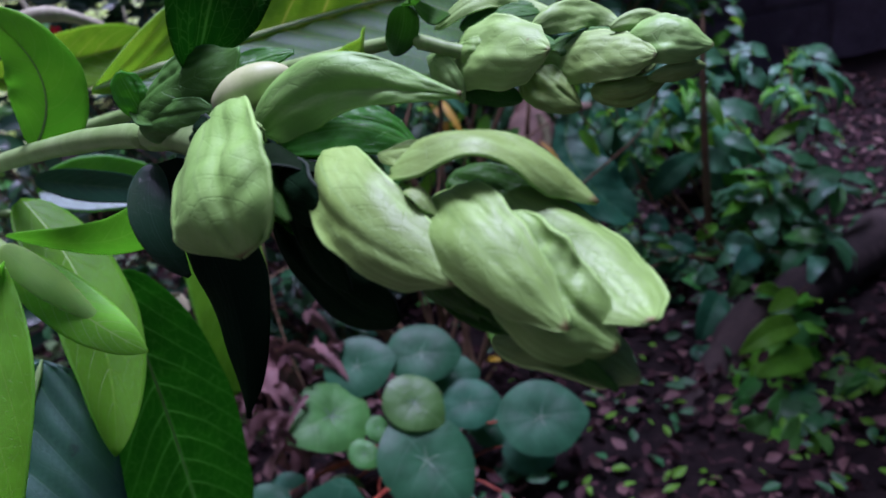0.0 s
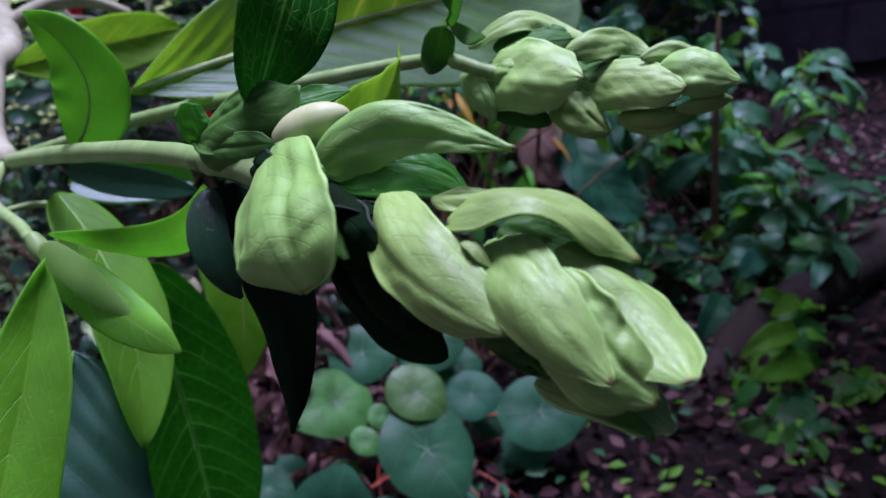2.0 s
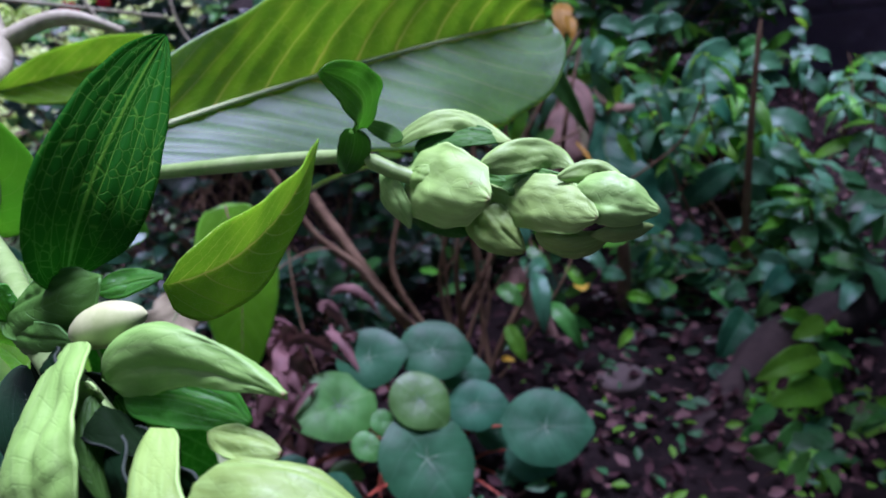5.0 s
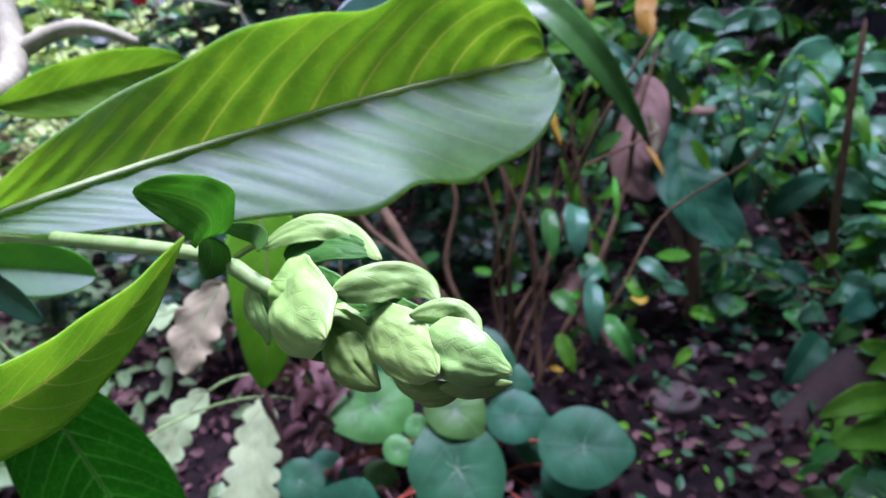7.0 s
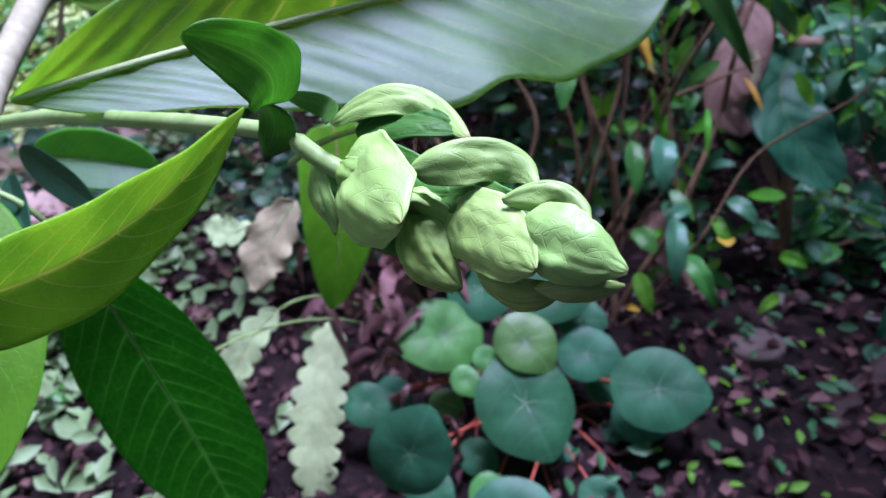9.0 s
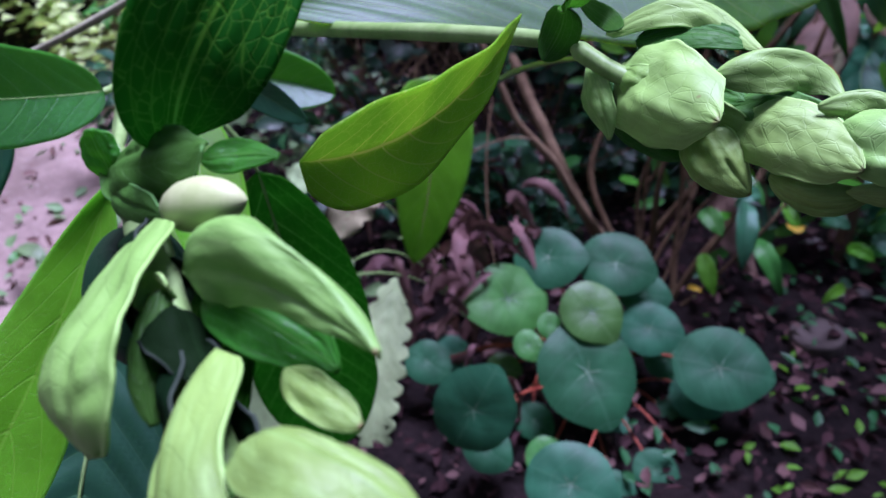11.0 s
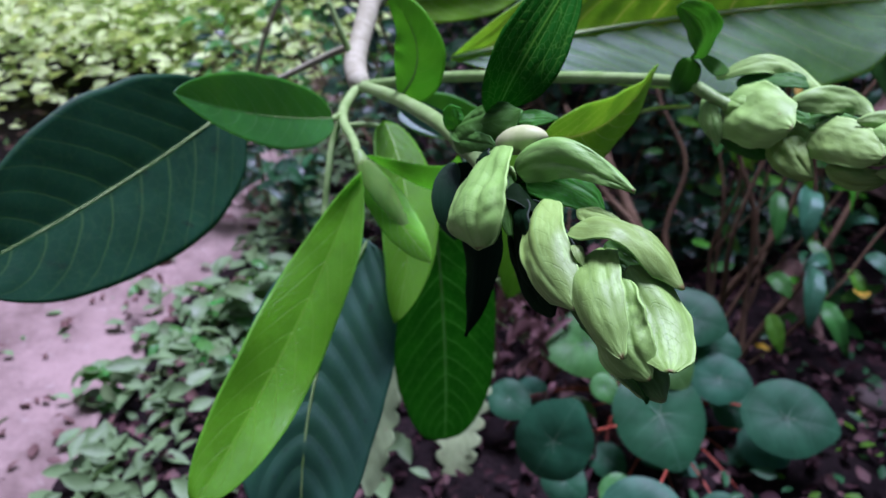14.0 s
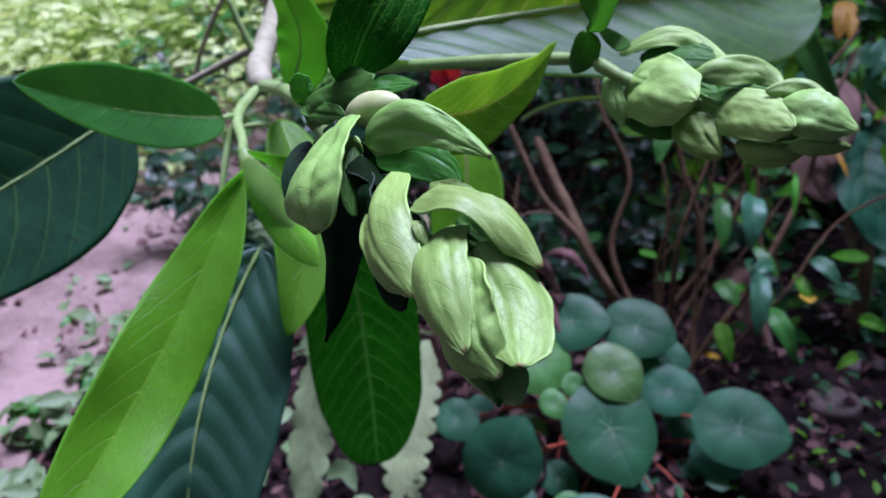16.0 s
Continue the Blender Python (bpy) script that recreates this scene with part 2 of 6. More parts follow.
def part(name, mesh, material, parent, label="", at=None):
    """Links a mesh whose points are in world metres as one object under a thing or a part."""
    at = Vector(at) if at is not None else ORIGIN[parent.name].copy() if parent else Vector((0, 0, 0))
    mesh.transform(Matrix.Translation(-at))
    if material:
        mesh.materials.append(material)
    ob = new(name, mesh)
    ORIGIN[ob.name] = at
    if parent:
        ob.parent = parent
        ob.location = at - ORIGIN[parent.name]
    else:
        ob.location = at
    if label:
        ob["label"] = label
    return ob


def grid_mesh(name, points, nu, nv, uvs=None, close=False):
    faces, across = [], nv if close else nv - 1
    for i in range(nu - 1):
        for j in range(across):
            k = (j + 1) % nv
            faces.append((i * nv + j, i * nv + k, (i + 1) * nv + k, (i + 1) * nv + j))
    mesh = bpy.data.meshes.new(name)
    mesh.from_pydata([tuple(p) for p in points], [], faces)
    mesh.shade_smooth()
    if uvs is not None:
        layer = mesh.uv_layers.new(name="UVMap")
        for loop in mesh.loops:
            layer.data[loop.index].uv = uvs[loop.vertex_index]
    return mesh


def curve_at(pts, u):
    """The smooth curve through two, three or four points at even steps, and its direction."""
    pts = [np.array(p, float) for p in pts]
    m = len(pts) - 1

    def value(s):
        s = s * m
        total = np.zeros(3)
        for i, p in enumerate(pts):
            w = 1.0
            for j in range(m + 1):
                if j != i:
                    w *= (s - j) / (i - j)
            total = total + w * p
        return total
    way = value(u + 1e-4) - value(u - 1e-4)
    return value(u), way / (np.linalg.norm(way) + 1e-12)


def blade(pts, width, face, foot=0.6, point=0.9, cup=0.0, fold=0.0, wave=0.0, waves=3.0, quilt=0.0, ribs=9.0, sweep=2.2, face_end=None,
          nu=36, nv=19, seed=0, along=False, curl=0.0, furrow=0.0, swell=0.0, crease=0.0, lean=0.0, ruffle=0.025, beak=0.0):
    """A leaf's grid: a midrib through pts, full width, the side it faces, and how it cups, folds, waves, curls at the rim and swells between ribs."""
    face = np.array(face, float)
    last = face if face_end is None else np.array(face_end, float)
    peak = (foot / (foot + point)) ** foot * (point / (foot + point)) ** point
    rng = random.Random(seed)
    ph, ph2 = rng.uniform(0, 6.28), rng.uniform(0, 6.28)
    out, uvs = [], []
    for i in range(nu):
        u = i / (nu - 1)
        c, way = curve_at(pts, u)
        nrm = face * (1 - u) + last * u
        nrm = nrm - way * (nrm @ way)
        nrm /= np.linalg.norm(nrm) + 1e-12
        side = np.cross(way, nrm)
        uu = min(max(u, 1e-5), 1 - 1e-5)
        w = 0.5 * width * (uu ** foot * (1 - uu) ** point / peak)
        if beak and u > 0.87:
            s = (uu - 0.87) / 0.13
            w = 0.5 * width * (0.87 ** foot * 0.13 ** point / peak) * (1 - s) ** 0.62 * (1 - 0.15 * math.sin(math.pi * s))
            c = c + nrm * (0.06 * beak * width * s * s)
        w = max(w, 0.0004)
        for j in range(nv):
            v = 2 * j / (nv - 1) - 1
            if abs(cup) > 1e-3:
                x, z = w * math.sin(v * cup) / cup, -w * (1 - math.cos(v * cup)) / cup
            else:
                x, z = w * v, 0.0
            x *= 1 + lean * v
            x *= 1 + ruffle * abs(v) ** 3 * 2 * noise.noise(Vector((u * 7.0 + seed, 3.0 if v > 0 else 9.0, 0.4)))
            z -= fold * abs(v) * w
            z += wave * width * math.sin(waves * 6.283 * u + (ph if v > 0 else ph2)) * v * v
            z -= curl * w * max(0.0, abs(v) - 0.75) ** 2 * 16
            if quilt:
                s = ribs * abs(v) if along else ribs * u - sweep * abs(v) ** 1.35
                z += quilt * width * (abs(math.sin(math.pi * (s + 0.5))) - 0.5) * min(1.0, 6 * w / width) * (1 - abs(v) ** 4)
                z += quilt * width * 0.6 * noise.noise(Vector((u * 5 + seed, v * 2.2, seed * 1.7)))
            if furrow:
                z -= furrow * width * math.exp(-(v / 0.22) ** 2) * math.sin(math.pi * u)
            if crease:
                cv = 0.34 if seed % 2 else -0.34
                bow = math.sin(math.pi * min(1.0, u * 1.05)) ** 0.7
                z -= crease * width * math.exp(-((v - cv + 0.12 * math.sin(3 * u + seed)) / 0.11) ** 2) * bow
                z += 0.16 * crease * width * math.cos(6.283 * (6.5 * u + 1.2 * abs(v))) * math.exp(-((v - cv * 1.9) / 0.28) ** 2) * bow
            if swell:
                z += swell * width * noise.noise(Vector((u * 3.2 + seed, v * 1.6, seed * 1.7))) * math.sin(math.pi * min(1, u * 1.2 + 0.05))
                z += swell * 0.12 * width * noise.noise(Vector((u * 9 + seed, v * 5, seed * 2.3)))
            out.append(c + side * x + nrm * z)
            uvs.append((u, (v + 1) / 2))
    return out, nu, nv, uvs


def leaf_mesh(name, *args, **kw):
    points, nu, nv, uvs = blade(*args, **kw)
    return grid_mesh(name, points, nu, nv, uvs)


def thicken(ob, thickness):
    solid = ob.modifiers.new("thickness", "SOLIDIFY")
    solid.thickness, solid.offset = thickness, 0.0
    return ob


def tube_mesh(name, pts, r0, r1, nu=24, nv=10, bumps=0.06, seed=0, egg=False):
    """A tapered stem along a smooth curve through the points, with rounded ends."""
    out, uvs = [], []
    side = None
    for i in range(nu):
        u = i / (nu - 1)
        if len(pts) <= 4:
            c, way = curve_at(pts, u)
        else:
            s = u * (len(pts) - 1)
            k = min(int(s), len(pts) - 2)
            f = s - k
            p0, p1, p2, p3 = (np.array(pts[min(max(q, 0), len(pts) - 1)], float) for q in (k - 1, k, k + 1, k + 2))
            c = 0.5 * (2 * p1 + (p2 - p0) * f + (2 * p0 - 5 * p1 + 4 * p2 - p3) * f * f + (3 * p1 - p0 - 3 * p2 + p3) * f ** 3)
            way = 0.5 * ((p2 - p0) + 2 * (2 * p0 - 5 * p1 + 4 * p2 - p3) * f + 3 * (3 * p1 - p0 - 3 * p2 + p3) * f * f)
            way = way / (np.linalg.norm(way) + 1e-12)
        if side is None:
            side = np.cross(way, (0.3, 0.2, 1.0) if abs(way[2]) < 0.9 else (1.0, 0.2, 0))
        side = side - way * (side @ way)
        side /= np.linalg.norm(side)
        up = np.cross(way, side)
        r = r0 + (r1 - r0) * u
        r *= 1 + bumps * noise.noise(Vector((u * 9, seed * 3.1, 0.5)))
        if egg:
            r = r0 * max(0.05, math.sin(math.pi * min(1.0, 0.12 + 0.88 * u)) ** 0.6)
        elif i in (0, nu - 1):
            r *= 0.35
        for j in range(nv):
            a = 6.28319 * j / nv
            out.append(c + (side * math.cos(a) + up * math.sin(a)) * r)
            uvs.append((u, j / nv))
    mesh = grid_mesh(name, out, nu, nv, uvs, close=True)
    return mesh


def leaf_part(parent, pts, width, face, material, label="", name="leaf", thickness=0.0004, rib=0.0, rib_mat=None, rib_side=0.0, **kw):
    """A blade as a part, with its midrib as a round ridge of its own."""
    ob = thicken(part(name, leaf_mesh(name, pts, width, face, **kw), material, parent, label, at=pts[0]), thickness)
    if rib:
        nrm = np.array(face, float) / np.linalg.norm(face)
        line = [tuple(curve_at(pts, u)[0] + nrm * rib_side) for u in np.linspace(0.0, 0.97, 8)]
        part("midrib", tube_mesh("midrib", line, rib, rib * 0.25, 28, 6, 0.0), rib_mat or STEM, ob, "pale raised midrib", at=pts[0])
    return ob

# ---- ground ----
def soil_material():
    n = Nodes("leaf_litter_soil")
    where = n.add("ShaderNodeNewGeometry").outputs["Position"]
    a = n.noise(9.0, where, 8.0, 0.7)
    b = n.noise(70.0, where, 6.0, 0.7)
    tone = n.mix(n.ramp(a, 0.35, 0.65), (0.005, 0.0035, 0.0035), (0.019, 0.0125, 0.0125))
    tone = n.mix(n.ramp(b, 0.55, 0.75), tone, (0.072, 0.036, 0.036))
    return n.finish(tone, 0.85, n.bump(n.math("ADD", n.math("MULTIPLY", a, 0.6), b), 0.9, 0.012), spec=0.12)


def lane_material():
    n = Nodes("trodden_earth_lane")
    where = n.add("ShaderNodeNewGeometry").outputs["Position"]
    a = n.noise(5.0, where, 8.0, 0.7)
    b = n.noise(60.0, where, 6.0, 0.7)
    tone = n.mix(n.ramp(a, 0.35, 0.65), (0.15, 0.105, 0.085), (0.33, 0.245, 0.21))
    tone = n.mix(n.ramp(b, 0.55, 0.8), tone, (0.40, 0.345, 0.30))
    return n.finish(tone, 0.9, n.bump(b, 0.8, 0.008))


SOIL, LANE = soil_material(), lane_material()


def ground_height(x, y):
    return 0.03 * noise.noise(Vector((x * 1.7, y * 1.7, 0.3))) + 0.010 * noise.noise(Vector((x * 9, y * 9, 4.1)))


def sheet(name, xs, ys, height, material, label):
    pts, uvs = [], []
    for y in ys:
        for x in xs:
            pts.append((x, y, height(x, y)))
            uvs.append((x, y))
    mesh = grid_mesh(name, pts, len(ys), len(xs), uvs)
    ob = part(name, mesh, material, None)
    return tagged(ob, label, "ground", kind="structure")


fine = [i * 0.03 for i in range(-70, 71)]
outer = [2.6, 3.5, 5, 8, 14, 30, 80]
axis_x = sorted([-v for v in outer] + fine + outer)
axis_y = sorted([-v for v in outer] + [v + 1.0 for v in fine] + [v + 1.0 for v in outer])
ground = sheet("ground", axis_x, axis_y, ground_height, SOIL, "dark brown soil covered with damp leaf litter")

# ---- flowering shrub ----
shrub = thing("flowering_shrub", (-0.75, 0.20, 0.0), "green shrub with plump pale green bract spikes and broad leaves", "shrub")

# stems
part("branch", tube_mesh("branch", [(-0.7500, 0.2000, -0.0200), (-0.7600, 0.3000, 0.4000), (-0.6200, 0.6200, 0.8500), (-0.3600, 0.6400, 0.8600), (-0.2469, 0.5524, 0.6056), (-0.2088, 0.4520, 0.5794), (-0.1863, 0.3897, 0.5648), (-0.1670, 0.3582, 0.5611)], 0.0100, 0.0052, 60, 12, 0.2, 3), STEM_PALE, shrub, 'pale woody main branch')
part("twig", tube_mesh("twig", [(-0.1863, 0.3929, 0.5699), (-0.2145, 0.4096, 0.5607), (-0.2539, 0.4063, 0.5436), (-0.3061, 0.4086, 0.5243)], 0.0024, 0.0016, 24, 8), STEM_PALE, shrub)
part("twig", tube_mesh("twig", [(-0.1884, 0.3896, 0.5662), (-0.1924, 0.3890, 0.5781), (-0.1996, 0.3908, 0.5961)], 0.0019, 0.0016), STEM, shrub)
part("flower_stalk", tube_mesh("flower_stalk", [(-0.1670, 0.3582, 0.5611), (-0.1050, 0.2777, 0.5853), (-0.0631, 0.2210, 0.6003), (-0.0430, 0.1918, 0.6064)], 0.0029, 0.0023, 30, 12, 0.1), STEM, shrub, 'smooth green flower stalk')
part("flower_stalk", tube_mesh("flower_stalk", [(-0.1670, 0.3582, 0.5611), (-0.1049, 0.3286, 0.5784), (-0.0519, 0.3024, 0.5895), (-0.0133, 0.2832, 0.5969), (0.0039, 0.2743, 0.5993)], 0.0026, 0.0019, 40, 12, 0.1), STEM, shrub, 'smooth green flower stalk')
part("petiole", tube_mesh("petiole", [(-0.1670, 0.3582, 0.5611), (-0.1579, 0.3232, 0.5593), (-0.1386, 0.2950, 0.5621), (-0.1193, 0.2668, 0.5648)], 0.0028, 0.0018), STEM, shrub)
part("petiole", tube_mesh("petiole", [(-0.1579, 0.3232, 0.5593), (-0.1603, 0.3155, 0.5486), (-0.1574, 0.3020, 0.5353), (-0.1534, 0.2867, 0.5180), (-0.1270, 0.2290, 0.4922)], 0.0018, 0.0014), STEM, shrub)
part("petiole", tube_mesh("petiole", [(-0.1579, 0.3232, 0.5593), (-0.1544, 0.3129, 0.5621), (-0.1509, 0.3026, 0.5648)], 0.0014, 0.0012), STEM, shrub)
part("node", tube_mesh("node", [(-0.1185, 0.2671, 0.5667), (-0.1156, 0.2641, 0.5618), (-0.1123, 0.2613, 0.5570)], 0.0030, 0.0020, 16, 10, 0.1, 3, egg=True), STEM, shrub, 'swollen green node')
part("bare_limb", tube_mesh("bare_limb", [(-0.6200, 0.6200, 0.8500), (-0.4500, 0.6200, 0.7200), (-0.2689, 0.5230, 0.5797), (-0.2402, 0.5326, 0.5848), (-0.2115, 0.5453, 0.5948), (-0.1894, 0.5497, 0.5936), (-0.1708, 0.5583, 0.5809)], 0.0080, 0.0035, 50, 10, 0.3, 5), STEM_PALE, shrub, 'pale knobbly leafless limb')
part("twig", tube_mesh("twig", [(-0.0366, 0.3416, 0.5557), (-0.0238, 0.3551, 0.5599), (-0.0063, 0.3757, 0.5561)], 0.0012, 0.0009), STEM_PALE, shrub)

# first flower spike
spike = part("flower_spike", tube_mesh("flower_spike", [(-0.0430, 0.1918, 0.6064), (-0.0229, 0.1678, 0.6070), (-0.0005, 0.1456, 0.5986), (0.0138, 0.1338, 0.5932)], 0.0030, 0.0016, 24, 10), STEM, shrub, "large spike of overlapping puffy pale green bracts")


def bract(parent, pts, width, face, material=BRACT, label="", foot=0.55, point=0.5, cup=0.95, wave=0.03, waves=1.4, quilt=0.005, seed=1, curl=-0.08, fold=0.0, face_end=None, furrow=0.02, swell=0.12, crease=0.055, lean=0.0, beak=1.0):
    if material is BRACT_SMALL:
        crease, swell = crease * 0.4, swell * 0.8
    return thicken(part("bract", leaf_mesh("bract", pts, width, face, foot=foot, point=point, cup=cup, wave=wave, waves=waves, quilt=quilt,
                   ribs=6.5, sweep=2.6, nu=44, nv=27, seed=seed, curl=curl, furrow=furrow, swell=swell, crease=crease, fold=fold, face_end=face_end, lean=lean, beak=beak if point < 0.6 else 0.0, ruffle=0.04), material, parent, label, at=pts[0]), 0.0004)


def inner_bracts(parent, axis, count, start, step, length, width, near, far, seed):
    """Small bracts that fill a spike round its axis."""
    for k in range(count):
        c, way = curve_at(axis, start + step * k)
        c, w = Vector(c), Vector(way)
        front = Vector((0.02, -0.91, 0.42))
        away = Matrix.Rotation(k * 2.2 + 0.5, 3, w) @ (front - w * front.dot(w)).normalized()
        pts = [tuple(c + w * length * f + away * length * g) for f, g in ((0, 0), (0.3, 0.18), (0.65, 0.24), (1.0, 0.18))]
        bract(parent, pts, width, tuple(away), near if k < 5 else far, foot=0.4, point=0.55, cup=1.0, seed=seed + k)



S = spike
bract(S, [(-0.0268, 0.1744, 0.6132), (-0.0276, 0.1601, 0.6117), (-0.0262, 0.1522, 0.6073), (-0.0226, 0.1509, 0.6000)], 0.0223, (-0.57, -0.48, 0.67), BRACT, cup=0.80, foot=0.36, point=0.32, seed=2, swell=0.08, crease=0.04, beak=0)
bract(S, [(-0.0208, 0.1703, 0.6106), (-0.0106, 0.1654, 0.6182), (-0.0002, 0.1623, 0.6165), (0.0078, 0.1585, 0.6137)], 0.0119, (-0.37, -0.76, 0.54), BRACT, cup=1.15, foot=0.24, point=1, seed=3, wave=0.06, swell=0.1, lean=0.4)
bract(S, [(-0.0170, 0.1675, 0.6085), (-0.0109, 0.1648, 0.6107), (-0.0049, 0.1633, 0.6099), (0.0010, 0.1630, 0.6062)], 0.0086, (-0.07, -0.65, 0.75), LEAF_MID, cup=0.40, foot=0.4, point=0.5, seed=4)
bract(S, [(-0.0109, 0.1602, 0.6086), (-0.0095, 0.1494, 0.6074), (-0.0049, 0.1411, 0.6044), (0.0030, 0.1353, 0.5995)], 0.0127, (-0.46, -0.52, 0.72), BRACT, cup=0.90, foot=0.3, point=0.42, seed=5, swell=0.07, crease=0.035)
bract(S, [(0.0030, 0.1521, 0.6034), (0.0034, 0.1411, 0.6058), (0.0068, 0.1329, 0.6034), (0.0131, 0.1276, 0.5962)], 0.0119, (-0.40, -0.40, 0.82), BRACT, cup=0.90, foot=0.28, point=0.42, seed=6, swell=0.07, crease=0.035)
bract(S, [(0.0103, 0.1434, 0.6053), (0.0156, 0.1388, 0.6017), (0.0193, 0.1329, 0.5987), (0.0212, 0.1258, 0.5961)], 0.0120, (0.06, -0.43, 0.90), BRACT, cup=0.80, foot=0.33, point=0.36, seed=7, swell=0.07, crease=0.03)
bract(S, [(0.0085, 0.1406, 0.6042), (0.0096, 0.1335, 0.6010), (0.0127, 0.1291, 0.5973), (0.0179, 0.1276, 0.5931)], 0.0125, (-0.38, -0.74, 0.55), BRACT, cup=0.70, foot=0.32, point=0.36, seed=8)
bract(S, [(0.0063, 0.1403, 0.5883), (0.0116, 0.1362, 0.5902), (0.0162, 0.1322, 0.5900), (0.0202, 0.1282, 0.5877)], 0.0092, (-0.11, -0.17, 0.98), BRACT_SMALL, 'fresh green glossy end bract', cup=0.50, foot=0.5, point=0.5, seed=9)
bract(S, [(-0.0017, 0.1513, 0.6080), (0.0056, 0.1480, 0.6124), (0.0139, 0.1460, 0.6101), (0.0201, 0.1426, 0.6025)], 0.0103, (0.23, -0.04, 0.97), BRACT, cup=1.15, foot=0.26, point=0.36, seed=10, wave=0.07, swell=0.1, lean=0.3)
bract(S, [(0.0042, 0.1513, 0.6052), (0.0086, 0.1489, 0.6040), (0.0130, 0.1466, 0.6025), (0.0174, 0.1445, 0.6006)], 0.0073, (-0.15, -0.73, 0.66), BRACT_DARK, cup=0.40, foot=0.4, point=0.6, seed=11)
# deep leaf green serves here as painted shade between two bracts
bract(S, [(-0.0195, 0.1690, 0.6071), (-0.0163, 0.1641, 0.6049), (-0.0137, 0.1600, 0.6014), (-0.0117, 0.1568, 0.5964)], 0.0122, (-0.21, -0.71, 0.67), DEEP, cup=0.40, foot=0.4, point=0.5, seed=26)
bract(S, [(-0.0039, 0.1611, 0.6068), (-0.0007, 0.1587, 0.6073), (0.0029, 0.1569, 0.6074), (0.0067, 0.1556, 0.6071)], 0.0049, (-0.22, -0.39, 0.89), BRACT, cup=0.60, foot=0.5, point=0.6, seed=12)
bract(S, [(-0.0204, 0.1667, 0.6004), (-0.0164, 0.1604, 0.5942), (-0.0112, 0.1538, 0.5907), (-0.0047, 0.1467, 0.5899)], 0.0112, (-0.56, -0.69, 0.47), BRACT_INNER_SHADE, cup=0.80, foot=0.5, point=0.6, seed=13)
bract(S, [(-0.0169, 0.1627, 0.6037), (-0.0159, 0.1570, 0.6011), (-0.0137, 0.1526, 0.5977), (-0.0102, 0.1495, 0.5933)], 0.0068, (-0.67, -0.64, 0.38), BRACT_INNER_SHADE, cup=0.80, foot=0.5, point=0.6, seed=14)
bract(S, [(-0.0007, 0.1459, 0.6065), (0.0000, 0.1446, 0.6075), (0.0009, 0.1434, 0.6069), (0.0020, 0.1424, 0.6045)], 0.0027, (0.30, -0.28, 0.91), BRACT_SMALL, cup=0.90, foot=0.5, point=0.4, seed=15)
bract(S, [(-0.0188, 0.1647, 0.6118), (-0.0204, 0.1649, 0.6112), (-0.0216, 0.1644, 0.6104), (-0.0224, 0.1630, 0.6096)], 0.0044, (0.37, -0.92, 0.11), BRACT_SMALL, cup=0.50, foot=0.5, point=0.7, seed=16)
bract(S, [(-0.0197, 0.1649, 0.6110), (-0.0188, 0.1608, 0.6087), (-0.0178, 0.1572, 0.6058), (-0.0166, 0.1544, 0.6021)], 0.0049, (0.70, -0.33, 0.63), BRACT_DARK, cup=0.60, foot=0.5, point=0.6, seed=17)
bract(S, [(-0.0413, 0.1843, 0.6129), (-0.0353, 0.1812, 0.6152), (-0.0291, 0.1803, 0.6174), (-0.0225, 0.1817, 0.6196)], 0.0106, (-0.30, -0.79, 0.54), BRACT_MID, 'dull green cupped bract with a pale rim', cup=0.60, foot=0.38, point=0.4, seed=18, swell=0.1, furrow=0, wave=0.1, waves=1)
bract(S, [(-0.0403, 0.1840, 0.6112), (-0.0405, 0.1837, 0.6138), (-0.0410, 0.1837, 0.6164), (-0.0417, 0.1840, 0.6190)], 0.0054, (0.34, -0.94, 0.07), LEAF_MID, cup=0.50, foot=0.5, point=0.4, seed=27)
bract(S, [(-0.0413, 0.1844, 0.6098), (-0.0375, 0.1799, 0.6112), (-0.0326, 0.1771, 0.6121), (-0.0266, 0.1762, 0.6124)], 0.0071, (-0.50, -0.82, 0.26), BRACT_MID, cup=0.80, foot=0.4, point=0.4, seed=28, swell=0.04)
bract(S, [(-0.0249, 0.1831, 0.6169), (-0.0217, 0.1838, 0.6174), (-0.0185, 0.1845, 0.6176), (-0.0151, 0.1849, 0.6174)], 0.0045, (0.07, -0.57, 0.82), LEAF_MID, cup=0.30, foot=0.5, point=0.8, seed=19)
bract(S, [(-0.0148, 0.1631, 0.6065), (-0.0124, 0.1582, 0.6042), (-0.0105, 0.1542, 0.6007), (-0.0091, 0.1509, 0.5960)], 0.0068, (-0.33, -0.70, 0.63), BRACT_INNER_SHADE, cup=0.50, foot=0.5, point=0.6, seed=29)
# near-black and dark fill bracts: shade round the axis is in their colour
inner_bracts(S, [(-0.0430, 0.1918, 0.6064), (-0.0229, 0.1678, 0.6070), (-0.0005, 0.1456, 0.5986), (0.0138, 0.1338, 0.5932)], 10, 0.2, 0.07, 0.0155, 0.0115, BRACT_INNER_SHADE, BRACT_DARK, 100)
